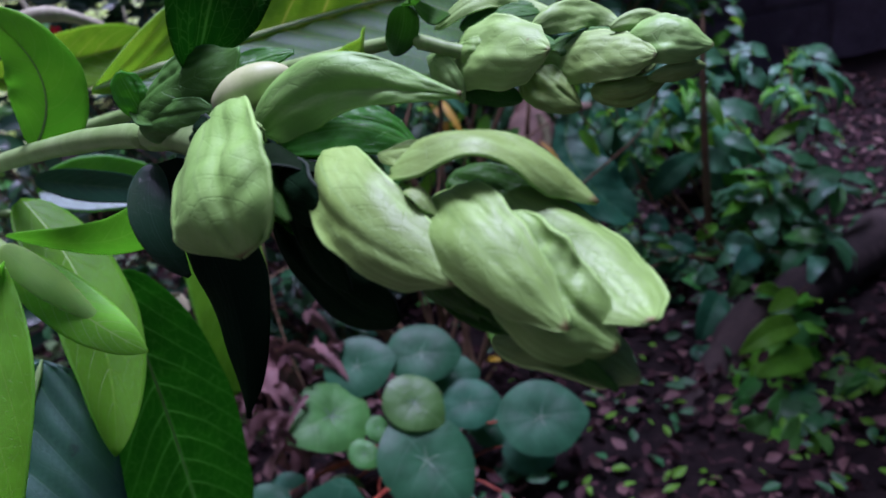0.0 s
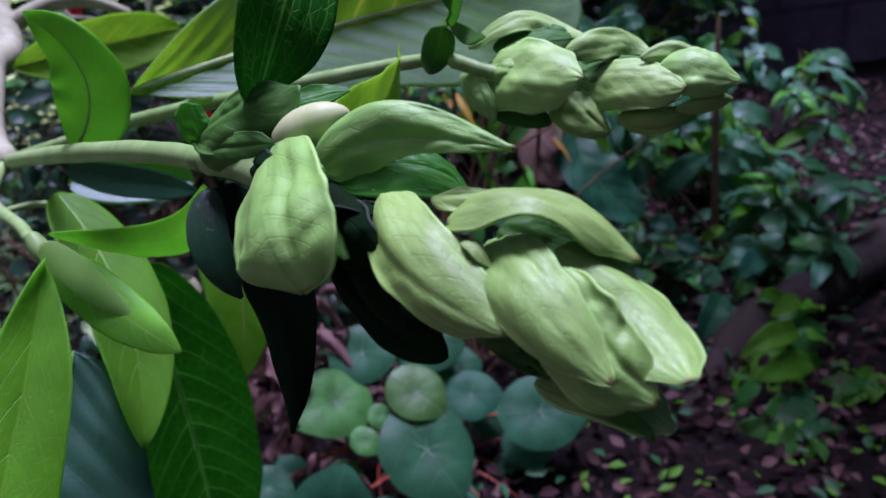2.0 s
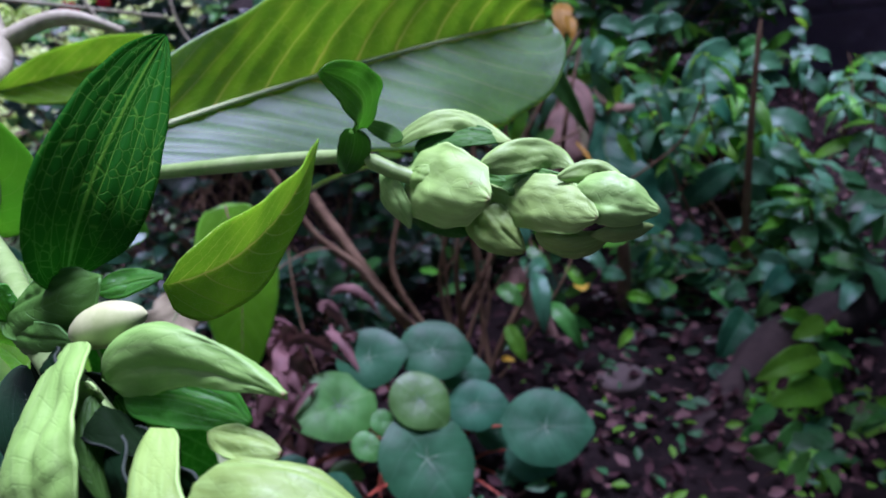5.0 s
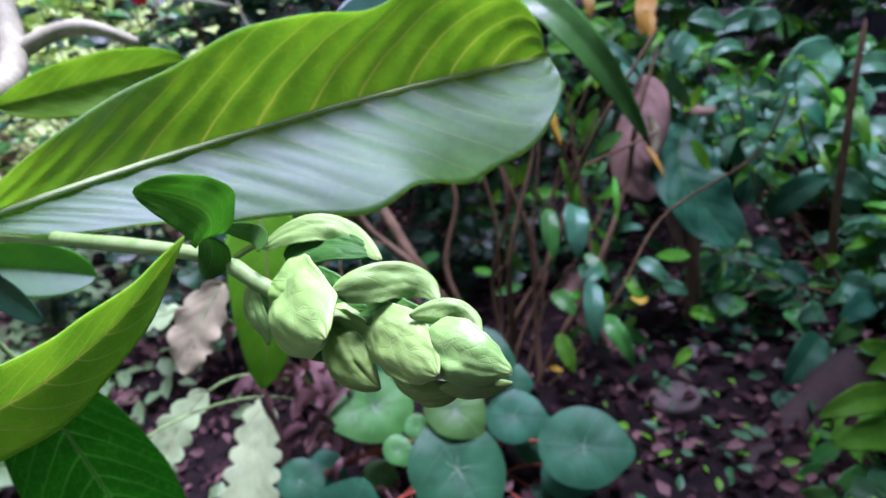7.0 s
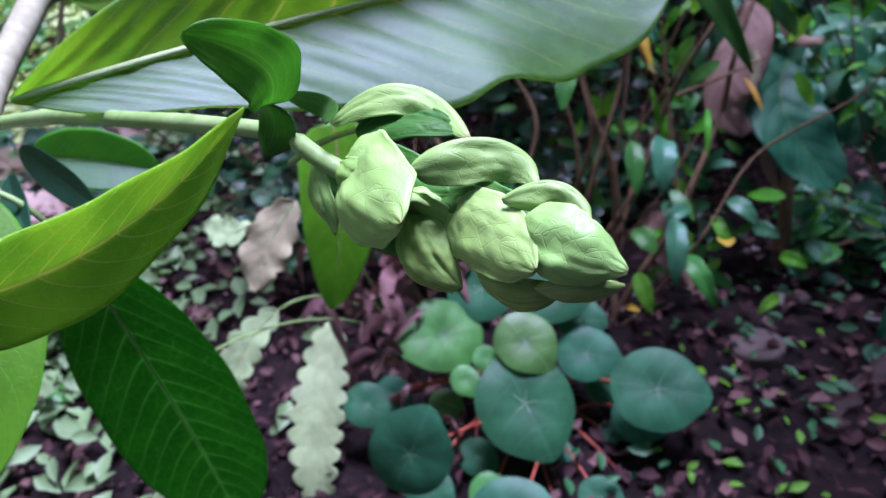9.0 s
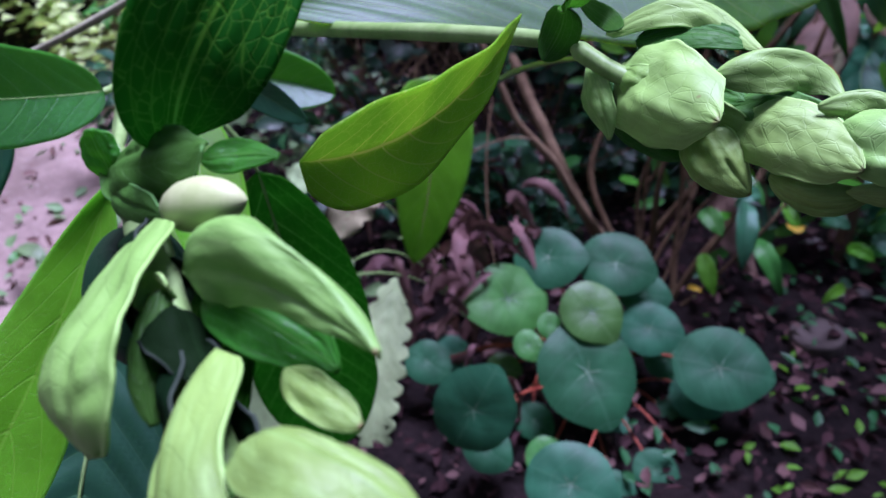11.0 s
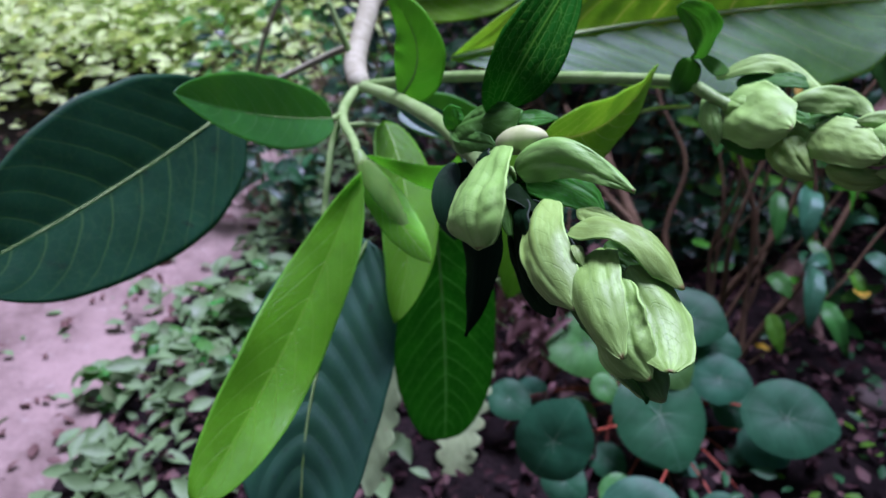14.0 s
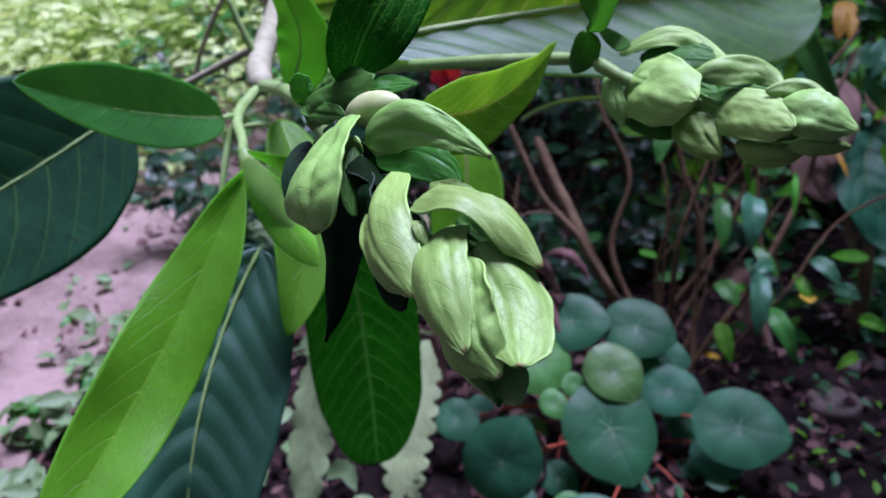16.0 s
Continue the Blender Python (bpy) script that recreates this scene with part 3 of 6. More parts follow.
# cream flower bud
part("bud", tube_mesh("bud", [(-0.0266, 0.1777, 0.6128), (-0.0227, 0.1766, 0.6144), (-0.0187, 0.1761, 0.6157), (-0.0148, 0.1762, 0.6163)], 0.0033, 0.0028, 30, 16, 0.0, 5, egg=True), BUD, spike, 'cream-white closed flower bud')
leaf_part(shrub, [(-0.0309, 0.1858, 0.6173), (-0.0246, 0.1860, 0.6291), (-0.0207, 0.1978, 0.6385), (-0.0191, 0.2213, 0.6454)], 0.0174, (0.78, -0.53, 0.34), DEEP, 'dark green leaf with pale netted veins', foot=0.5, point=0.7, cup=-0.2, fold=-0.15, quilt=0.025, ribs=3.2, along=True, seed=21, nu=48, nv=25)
leaf_part(shrub, [(-0.0410, 0.1856, 0.6032), (-0.0340, 0.1771, 0.5927), (-0.0312, 0.1697, 0.5806), (-0.0323, 0.1635, 0.5668)], 0.0129, (-0.30, -0.85, 0.44), LEAF_SHADE, 'drooping pointed leaf with its shade painted near-black', foot=0.45, point=0.9, cup=0.3, fold=0.3, seed=22, wave=0.03)
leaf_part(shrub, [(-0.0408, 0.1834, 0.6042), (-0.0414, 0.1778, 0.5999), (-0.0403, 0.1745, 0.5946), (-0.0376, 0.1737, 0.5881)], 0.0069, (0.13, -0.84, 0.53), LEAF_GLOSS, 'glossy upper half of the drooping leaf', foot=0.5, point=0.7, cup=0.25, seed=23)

# second flower spike
spike2 = part("flower_spike", tube_mesh("flower_spike", [(0.0039, 0.2743, 0.5993), (0.0240, 0.2657, 0.5928), (0.0457, 0.2608, 0.5889), (0.0637, 0.2479, 0.5931)], 0.0022, 0.0012, 24, 10), STEM, shrub, "smaller spike of tightly overlapping pale green bracts")
S = spike2
bract(S, [(0.0108, 0.2795, 0.5998), (0.0239, 0.2781, 0.6075), (0.0330, 0.2787, 0.6053), (0.0423, 0.2706, 0.6010)], 0.0084, (-0.17, -0.47, 0.87), BRACT_SMALL, cup=1.15, foot=0.42, point=0.6, seed=31, lean=0.4)
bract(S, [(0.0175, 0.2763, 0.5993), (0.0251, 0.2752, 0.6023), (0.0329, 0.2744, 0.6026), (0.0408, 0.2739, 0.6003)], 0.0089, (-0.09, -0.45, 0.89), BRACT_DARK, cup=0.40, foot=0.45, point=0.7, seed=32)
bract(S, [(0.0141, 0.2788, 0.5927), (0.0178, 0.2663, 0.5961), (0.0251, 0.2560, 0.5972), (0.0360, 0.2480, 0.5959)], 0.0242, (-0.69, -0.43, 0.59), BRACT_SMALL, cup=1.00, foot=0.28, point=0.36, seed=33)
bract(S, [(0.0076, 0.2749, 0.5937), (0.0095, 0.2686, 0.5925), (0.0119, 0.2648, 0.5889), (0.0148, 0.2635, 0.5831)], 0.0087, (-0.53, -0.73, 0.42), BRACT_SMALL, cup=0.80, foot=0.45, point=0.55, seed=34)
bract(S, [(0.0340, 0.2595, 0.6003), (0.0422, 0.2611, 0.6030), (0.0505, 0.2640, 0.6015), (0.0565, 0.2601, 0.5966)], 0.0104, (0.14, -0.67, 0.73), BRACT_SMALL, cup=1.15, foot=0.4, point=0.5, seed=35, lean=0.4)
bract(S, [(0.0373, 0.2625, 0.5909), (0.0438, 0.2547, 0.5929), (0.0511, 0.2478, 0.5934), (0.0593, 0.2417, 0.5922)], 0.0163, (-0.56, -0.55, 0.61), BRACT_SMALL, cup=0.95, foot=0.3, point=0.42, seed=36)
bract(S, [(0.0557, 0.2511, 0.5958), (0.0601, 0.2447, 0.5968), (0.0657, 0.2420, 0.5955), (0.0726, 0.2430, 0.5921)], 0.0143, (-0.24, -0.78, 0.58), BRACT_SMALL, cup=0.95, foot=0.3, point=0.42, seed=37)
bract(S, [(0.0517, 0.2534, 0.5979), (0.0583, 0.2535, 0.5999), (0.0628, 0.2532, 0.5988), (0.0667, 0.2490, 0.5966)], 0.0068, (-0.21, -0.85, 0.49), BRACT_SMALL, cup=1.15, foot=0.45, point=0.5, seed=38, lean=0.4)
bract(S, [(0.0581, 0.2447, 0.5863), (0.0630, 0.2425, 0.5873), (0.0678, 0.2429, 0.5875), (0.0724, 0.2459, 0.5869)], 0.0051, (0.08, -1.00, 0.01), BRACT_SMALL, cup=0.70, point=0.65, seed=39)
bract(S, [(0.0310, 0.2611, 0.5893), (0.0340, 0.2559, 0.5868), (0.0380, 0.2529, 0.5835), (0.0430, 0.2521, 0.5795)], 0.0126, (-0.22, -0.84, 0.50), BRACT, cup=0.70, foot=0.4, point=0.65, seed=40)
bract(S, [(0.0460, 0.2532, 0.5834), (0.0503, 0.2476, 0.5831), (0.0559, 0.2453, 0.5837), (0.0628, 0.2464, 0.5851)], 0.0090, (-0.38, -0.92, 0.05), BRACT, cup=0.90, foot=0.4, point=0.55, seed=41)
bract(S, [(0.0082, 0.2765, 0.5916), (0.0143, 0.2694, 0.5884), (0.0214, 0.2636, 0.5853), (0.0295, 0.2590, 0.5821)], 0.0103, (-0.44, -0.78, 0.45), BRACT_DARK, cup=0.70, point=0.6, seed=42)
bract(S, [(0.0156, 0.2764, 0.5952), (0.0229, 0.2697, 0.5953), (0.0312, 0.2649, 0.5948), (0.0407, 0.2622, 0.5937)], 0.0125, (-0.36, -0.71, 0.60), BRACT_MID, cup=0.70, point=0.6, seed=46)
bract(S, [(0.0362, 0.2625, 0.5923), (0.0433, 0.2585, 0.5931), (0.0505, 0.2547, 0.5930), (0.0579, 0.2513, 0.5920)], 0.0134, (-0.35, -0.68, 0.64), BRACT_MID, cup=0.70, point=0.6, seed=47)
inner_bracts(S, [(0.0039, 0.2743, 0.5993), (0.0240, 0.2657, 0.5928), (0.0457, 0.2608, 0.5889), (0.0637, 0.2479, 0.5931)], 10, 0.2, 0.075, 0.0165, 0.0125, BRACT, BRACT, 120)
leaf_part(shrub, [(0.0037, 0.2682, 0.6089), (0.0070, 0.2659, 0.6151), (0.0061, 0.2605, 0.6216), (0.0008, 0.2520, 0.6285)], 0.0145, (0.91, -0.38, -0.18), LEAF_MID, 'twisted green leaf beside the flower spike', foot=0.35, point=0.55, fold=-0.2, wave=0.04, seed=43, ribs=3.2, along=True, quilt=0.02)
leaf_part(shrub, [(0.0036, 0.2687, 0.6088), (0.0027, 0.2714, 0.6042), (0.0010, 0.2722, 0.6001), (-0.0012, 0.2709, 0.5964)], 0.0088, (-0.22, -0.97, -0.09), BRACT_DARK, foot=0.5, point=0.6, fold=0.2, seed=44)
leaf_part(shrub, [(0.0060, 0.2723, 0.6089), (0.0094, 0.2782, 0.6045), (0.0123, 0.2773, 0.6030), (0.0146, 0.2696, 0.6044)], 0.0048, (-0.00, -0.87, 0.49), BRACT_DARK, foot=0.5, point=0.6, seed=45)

# broad leaves
leaf_part(shrub, [(-0.1034, 0.2776, 0.5859), (-0.0939, 0.2749, 0.5993), (-0.0945, 0.2753, 0.6122), (-0.1050, 0.2789, 0.6245)], 0.0220, (-0.16, -0.99, 0.03), LEAF_YOUNG, 'translucent yellow-green leaf', foot=0.5, point=0.75, fold=0.1, seed=51, wave=0.02, rib=0.0005)
leaf_part(shrub, [(-0.0261, 0.2075, 0.6033), (-0.0182, 0.2274, 0.5982), (-0.0121, 0.2510, 0.5983), (-0.0078, 0.2782, 0.6036)], 0.0213, (0.95, -0.24, -0.20), LEAF_LIGHT, 'pointed green leaf with sunken ribs', foot=0.45, point=0.85, fold=-0.22, seed=52, wave=0.02, quilt=0.01)
leaf_part(shrub, [(-0.1828, 0.6874, 0.4098), (-0.1744, 0.6584, 0.3668), (-0.1746, 0.6339, 0.3214), (-0.1833, 0.6137, 0.2737)], 0.0646, (0.38, -0.82, 0.44), LEAF_YOUNG, 'hanging yellow-green leaf with a dark midrib', foot=0.35, point=0.7, fold=-0.1, seed=53, rib=0.0008, rib_mat=BARK)
leaf_part(shrub, [(-0.0927, 0.3039, 0.5943), (-0.0389, 0.3608, 0.5944), (0.0156, 0.4168, 0.5912), (0.0709, 0.4719, 0.5848)], 0.0714, (0.64, -0.60, 0.49), LEAF, 'very large leaf with pale midrib and parallel ribs', foot=0.85, point=0.48, fold=-0.6, lean=0.08, ruffle=0.14, seed=54, wave=0.035, waves=2.5, quilt=0.013, ribs=13, sweep=2.4, nu=110, nv=45, rib=0.0012, rib_mat=RIB, rib_side=0.0018)
leaf_part(shrub, [(-0.2076, 0.4713, 0.5754), (-0.1869, 0.5000, 0.5738), (-0.1652, 0.5278, 0.5723), (-0.1424, 0.5548, 0.5707)], 0.0313, (0.78, -0.60, 0.14), LEAF_LIGHT, 'spotted yellow-green leaf', foot=0.6, point=0.6, quilt=0.015, fold=-0.5, seed=55, wave=0.03, rib=0.0006)
leaf_part(shrub, [(-0.0709, 0.6165, 0.5667), (-0.0521, 0.6394, 0.5677), (-0.0356, 0.6639, 0.5691), (-0.0214, 0.6898, 0.5711)], 0.0378, (0.63, -0.46, 0.62), LEAF_TEAL, foot=0.6, point=0.6, fold=-0.2, seed=56, rib=0.0005)
leaf_part(shrub, [(-0.1433, 0.3509, 0.5520), (-0.1283, 0.3546, 0.5496), (-0.1133, 0.3576, 0.5465), (-0.0984, 0.3600, 0.5425)], 0.0223, (0.28, -0.78, 0.57), LEAF_BROAD, 'small oval leaf with a bluish sheen', foot=0.5, point=0.55, fold=-0.5, seed=57, rib=0.0004)
leaf_part(shrub, [(-0.1160, 0.3259, 0.5266), (-0.1256, 0.3485, 0.4501), (-0.1380, 0.3711, 0.3740), (-0.1531, 0.3937, 0.2984)], 0.0607, (0.53, -0.78, -0.32), LEAF_DARK, 'broad dark green hanging leaf', foot=0.5, point=0.45, fold=-0.12, seed=58, quilt=0.014, ribs=13, sweep=2.6, rib=0.0006, rib_side=0.0005, nu=60, nv=27)
part("petiole", tube_mesh("petiole", [(-0.1564, 0.3205, 0.5539), (-0.1320, 0.3246, 0.5510), (-0.1160, 0.3259, 0.5266)], 0.0013, 0.0011), STEM, shrub)
leaf_part(shrub, [(-0.1090, 0.2511, 0.5649), (-0.1122, 0.2183, 0.5377), (-0.1150, 0.1821, 0.5157), (-0.1175, 0.1428, 0.4991)], 0.0274, (0.67, -0.42, 0.61), LEAF_YOUNG, 'long yellow-green leaf with a wavy rim', foot=0.75, point=0.55, fold=-0.2, seed=59, wave=0.1, waves=1.6, nu=60, nv=25)
leaf_part(shrub, [(-0.1192, 0.2670, 0.5269), (-0.1241, 0.2354, 0.4996), (-0.1214, 0.2060, 0.4709), (-0.1109, 0.1786, 0.4407)], 0.0580, (0.48, -0.59, 0.65), LEAF_TEAL, 'dull blue-green leaf with a pale midrib', foot=0.42, point=0.5, fold=-0.15, seed=60, quilt=0.02, ribs=10, sweep=2.6, rib=0.001, rib_side=0.0006, nu=70, nv=31)
leaf_part(shrub, [(-0.1107, 0.2570, 0.5654), (-0.0991, 0.2513, 0.5535), (-0.0866, 0.2428, 0.5462), (-0.0733, 0.2316, 0.5436)], 0.0149, (0.01, -0.65, 0.76), LEAF_LIGHT, 'young leaf with a whitish foot', foot=0.5, point=0.8, cup=0.4, seed=61)
leaf_part(shrub, [(-0.1099, 0.2545, 0.5686), (-0.1027, 0.2514, 0.5609), (-0.0953, 0.2484, 0.5536), (-0.0875, 0.2455, 0.5465)], 0.0089, (0.21, -0.81, 0.55), PALE_NEW, 'whitish foot of a young leaf', foot=0.4, point=0.8, cup=0.5, seed=68)
leaf_part(shrub, [(-0.1267, 0.3061, 0.5644), (-0.1101, 0.2873, 0.5453), (-0.0997, 0.2654, 0.5265), (-0.0956, 0.2403, 0.5078)], 0.0263, (0.61, -0.33, 0.72), LEAF_YOUNG, foot=0.5, point=0.7, fold=-0.1, seed=62, rib=0.0004)
leaf_part(shrub, [(-0.1045, 0.2497, 0.5730), (-0.0817, 0.2438, 0.5696), (-0.0623, 0.2267, 0.5784), (-0.0463, 0.1984, 0.5994)], 0.0109, (-0.56, -0.78, -0.29), LEAF_YOUNG, 'arching leaf seen along its rim', foot=0.6, point=0.7, cup=0.4, seed=63)
leaf_part(shrub, [(-0.1509, 0.3026, 0.5648), (-0.1534, 0.2696, 0.5767), (-0.1525, 0.2377, 0.5908), (-0.1479, 0.2070, 0.6074)], 0.0291, (0.94, 0.16, 0.29), LEAF_BROAD, 'glossy oval leaf with a bluish lower half', foot=0.55, point=0.7, fold=-0.4, seed=64, quilt=0.008, ribs=10, rib=0.0005, nu=50, nv=25)
leaf_part(shrub, [(-0.2220, 0.3220, 0.5575), (-0.2354, 0.2766, 0.5454), (-0.2475, 0.2301, 0.5371), (-0.2582, 0.1825, 0.5325)], 0.0817, (0.91, -0.29, 0.31), LEAF_OLD, 'large dark leaf with black spots', foot=0.45, point=0.6, fold=-0.18, seed=65, quilt=0.004, ribs=9, rib=0.0009, nu=60, nv=27)
leaf_part(shrub, [(-0.1385, 0.3430, 0.5594), (-0.1195, 0.3319, 0.5583), (-0.1008, 0.3204, 0.5577), (-0.0822, 0.3086, 0.5575)], 0.0113, (-0.43, -0.74, 0.52), LEAF_OLD, foot=0.5, point=0.6, seed=66, fold=-0.2)
leaf_part(shrub, [(-0.1437, 0.3387, 0.5509), (-0.1355, 0.3293, 0.5471), (-0.1266, 0.3203, 0.5443), (-0.1169, 0.3119, 0.5424)], 0.0119, (-0.31, -0.56, 0.77), LEAF_OLD, foot=0.5, point=0.6, seed=67, fold=-0.2)

# ---- background plants ----
ROUND = leaf_material("round_leaf_blue_green", (0.023, 0.118, 0.054), (0.06, 0.16, 0.085), (0.04, 0.20, 0.05), 0.5, 0.25, 0.2, 5.0, 1.2, 0.25, net=22.0)
ROUND_NEW = leaf_material("round_leaf_fresh_green", (0.055, 0.19, 0.035), (0.13, 0.29, 0.08), (0.13, 0.36, 0.03), 0.45, 0.45, 0.3, 5.0, 1.2, 0.3, net=22.0)
BUSH = leaf_material("bush_leaf_dark", (0.018, 0.105, 0.030), (0.07, 0.16, 0.06), (0.06, 0.22, 0.02), 0.42, 0.35, 0.2, 8.0, 2.0, 0.35, net=20.0)
BUSH_MID = leaf_material("bush_leaf_green", (0.045, 0.20, 0.030), (0.12, 0.28, 0.08), (0.14, 0.40, 0.03), 0.36, 0.3, 0.25, 8.0, 2.0, 0.35, net=20.0)
BUSH_WAX = leaf_material("bush_leaf_waxy", (0.048, 0.20, 0.088), (0.13, 0.27, 0.16), (0.12, 0.40, 0.06), 0.45, 0.38, 0.25, 8.0, 2.0, 0.35, net=20.0, wax=0.3)
HERB = leaf_material("herb_leaf_dark", (0.016, 0.115, 0.052), (0.08, 0.24, 0.12), (0.06, 0.28, 0.05), 0.45, 0.28, 0.2, 7.0, 2.0, 0.5, net=20.0)
BUSH_FRESH = leaf_material("bush_leaf_fresh", (0.085, 0.34, 0.012), (0.16, 0.42, 0.05), (0.24, 0.62, 0.01), 0.44, 0.25, 0.35, 8.0, 2.0, 0.35, net=20.0)
IVY = leaf_material("small_hedge_leaf", (0.014, 0.058, 0.028), (0.03, 0.08, 0.04), (0.03, 0.12, 0.02), 0.36, 0.35, 0.15, 6.0, 1.6, 0.3, net=12.0)
YELLOW = leaf_material("yellowed_leaf", (0.55, 0.36, 0.02), (0.60, 0.45, 0.10), (0.60, 0.42, 0.02), 0.5, 0.4, 0.35, 8.0, 2.0, 0.3, net=18.0)
PALE = leaf_material("withered_pale_leaf", (0.33, 0.45, 0.21), (0.36, 0.46, 0.24), (0.30, 0.46, 0.12), 0.6, 0.35, 0.25, 9.0, 1.6, 0.4, blotch=(0.34, 0.24, 0.16), net=16.0)
WITHERED = leaf_material("withered_cream_leaf", (0.33, 0.31, 0.18), (0.46, 0.44, 0.28), (0.40, 0.38, 0.16), 0.65, 0.3, 0.2, 8.0, 1.8, 0.3, blotch=(0.20, 0.12, 0.07), net=14.0)
SHEATH = leaf_material("dry_pink_brown_sheath", (0.30, 0.20, 0.145), (0.29, 0.21, 0.16), (0.26, 0.16, 0.09), 0.65, 0.3, 0.2, 8.0, 2.0, 0.25, blotch=(0.12, 0.07, 0.06), net=14.0)
DEAD = leaf_material("dead_brown_leaf", (0.14, 0.078, 0.064), (0.20, 0.125, 0.105), (0.16, 0.09, 0.06), 0.65, 0.35, 0.15, 8.0, 2.0, 0.3, blotch=(0.08, 0.05, 0.04), net=14.0)
DEAD_DARK = leaf_material("dead_purple_leaf", (0.044, 0.021, 0.022), (0.08, 0.042, 0.042), (0.10, 0.05, 0.04), 0.7, 0.1, 0.1, 8.0, 2.0, 0.3, net=14.0)
DEAD_PURPLE = leaf_material("dry_purple_frond", (0.15, 0.075, 0.072), (0.22, 0.125, 0.115), (0.16, 0.08, 0.06), 0.65, 0.35, 0.15, 8.0, 2.0, 0.3, net=14.0)
RED = leaf_material("red_petal", (0.62, 0.012, 0.02), (0.66, 0.05, 0.05), (0.70, 0.02, 0.03), 0.45, 0.4, 0.3, 4.0, 1.0, 0.2, net=10.0)
# leaf colour raised well above foliage: the sunlight is painted into it
LAWN = leaf_material("painted_sun_leaf", (0.60, 0.80, 0.34), (0.55, 0.72, 0.30), (0.60, 0.82, 0.20), 0.5, 0.4, 0.35, 5.0, 1.5, 0.2, net=8.0)
LOW = leaf_material("low_weed_leaf", (0.13, 0.23, 0.085), (0.22, 0.30, 0.16), (0.14, 0.28, 0.06), 0.5, 0.45, 0.2, 5.0, 1.5, 0.2, net=8.0)


def unit_leaf(name, width, material, foot=0.6, point=0.9, cup=0.0, fold=-0.15, sag=0.15, wave=0.03, seed=0, nu=12, nv=7):
    """A leaf one metre long from the origin along +y, facing +z, to be scaled and shared."""
    pts = [(0, 0, 0), (0, 0.34, 0.04), (0, 0.68, 0.02), (0, 1.0, -sag)]
    mesh = leaf_mesh(name, pts, width, (0, 0, 1), foot=foot, point=point, cup=cup, fold=fold, wave=wave, seed=seed, nu=nu, nv=nv)
    mesh.materials.append(material)
    return mesh


def aim(way, face, roll=0.0):
    """The turn that lays +y along way and +z towards face."""
    y = Vector(way).normalized()
    z = Vector(face)
    z = (z - y * z.dot(y)).normalized()
    x = y.cross(z)
    return Matrix((x, y, z)).transposed().to_4x4() @ Matrix.Rotation(roll, 4, "Y")


def set_leaf(parent, mesh, foot, way, face, size, name="leaf", label="", wide=1.0):
    ob = new(name, mesh)
    ob.parent = parent
    ob.matrix_basis = Matrix.Translation(Vector(foot) - ORIGIN[parent.name]) @ aim(way, face) @ Matrix.Diagonal((size * wide, size, size, 1))
    if label:
        ob["label"] = label
    return ob


def leafy(name, root, label, category, blobs, meshes, stem_mat, seed, group="", stem_r=0.003, droop=0.2, up=0.75):
    """A shrub: stems that rise from the root to each leaf cluster, and leaves set along the outer stems."""
    rng = random.Random(seed)
    ob = thing(name, root, label, category, group)
    for cx, cy, cz, rx, ry, rz, count, small, large in blobs:
        twigs = max(2, count // 9)
        ends = []
        for k in range(twigs):
            end = (cx + rng.uniform(-rx, rx), cy + rng.uniform(-ry, ry), cz + rng.uniform(-rz, rz))
            foot = (root[0] + (cx - root[0]) * 0.5 + rng.uniform(-rx, rx) * 0.4, root[1] + (cy - root[1]) * 0.5 + rng.uniform(-ry, ry) * 0.4, -0.02)
            mid = tuple((f + e) / 2 + rng.uniform(-0.03, 0.03) for f, e in zip(foot, end))
            part("stem", tube_mesh("stem", [foot, mid, end], stem_r, stem_r * 0.4, 10, 6, 0.1, k), stem_mat, ob)
            ends.append((mid, end))
        for k in range(count):
            mid, end = ends[k % twigs]
            f = rng.uniform(0.15, 1.05)
            at = [m + (e - m) * f + rng.uniform(-0.012, 0.012) for m, e in zip(mid, end)]
            a = rng.uniform(0, 6.283)
            way = (math.cos(a), math.sin(a), rng.uniform(-droop - 0.25, 0.35 - droop))
            face = (rng.uniform(-0.5, 0.5), rng.uniform(-0.75, 0.1), up)
            set_leaf(ob, rng.choice(meshes), at, way, face, rng.uniform(small, large), wide=rng.uniform(0.85, 1.15))
    return ob


# round-leaved plant on red petioles
def round_mesh(name, material, seed):
    """A shield-like leaf: a disc with a short drip tip, sunk at the petiole, with a wavy rim."""
    pts, uvs, rings, steps = [], [], 9, 40
    for i in range(rings):
        f = i / (rings - 1)
        for j in range(steps):
            a = 6.28319 * j / steps
            tip = max(0.0, math.cos(a)) ** 14
            r = 0.5 * f * (1 + 0.16 * tip * f + 0.05 * noise.noise(Vector((math.cos(a) * 1.4, math.sin(a) * 1.4, seed))))
            z = -0.03 + 0.07 * f - 0.09 * f ** 3 + 0.02 * f * f * math.sin(3 * a + seed) + 0.008 * f * abs(math.sin(4.5 * a)) - 0.04 * tip * f ** 4
            pts.append((r * math.sin(a) * 0.92, r * math.cos(a), z))
            uvs.append((0.5 + 0.45 * f * math.cos(a), 0.5 + 0.45 * f * math.sin(a)))
    mesh = grid_mesh(name, pts, rings, steps, uvs, close=True)
    mesh.materials.append(material)
    return mesh


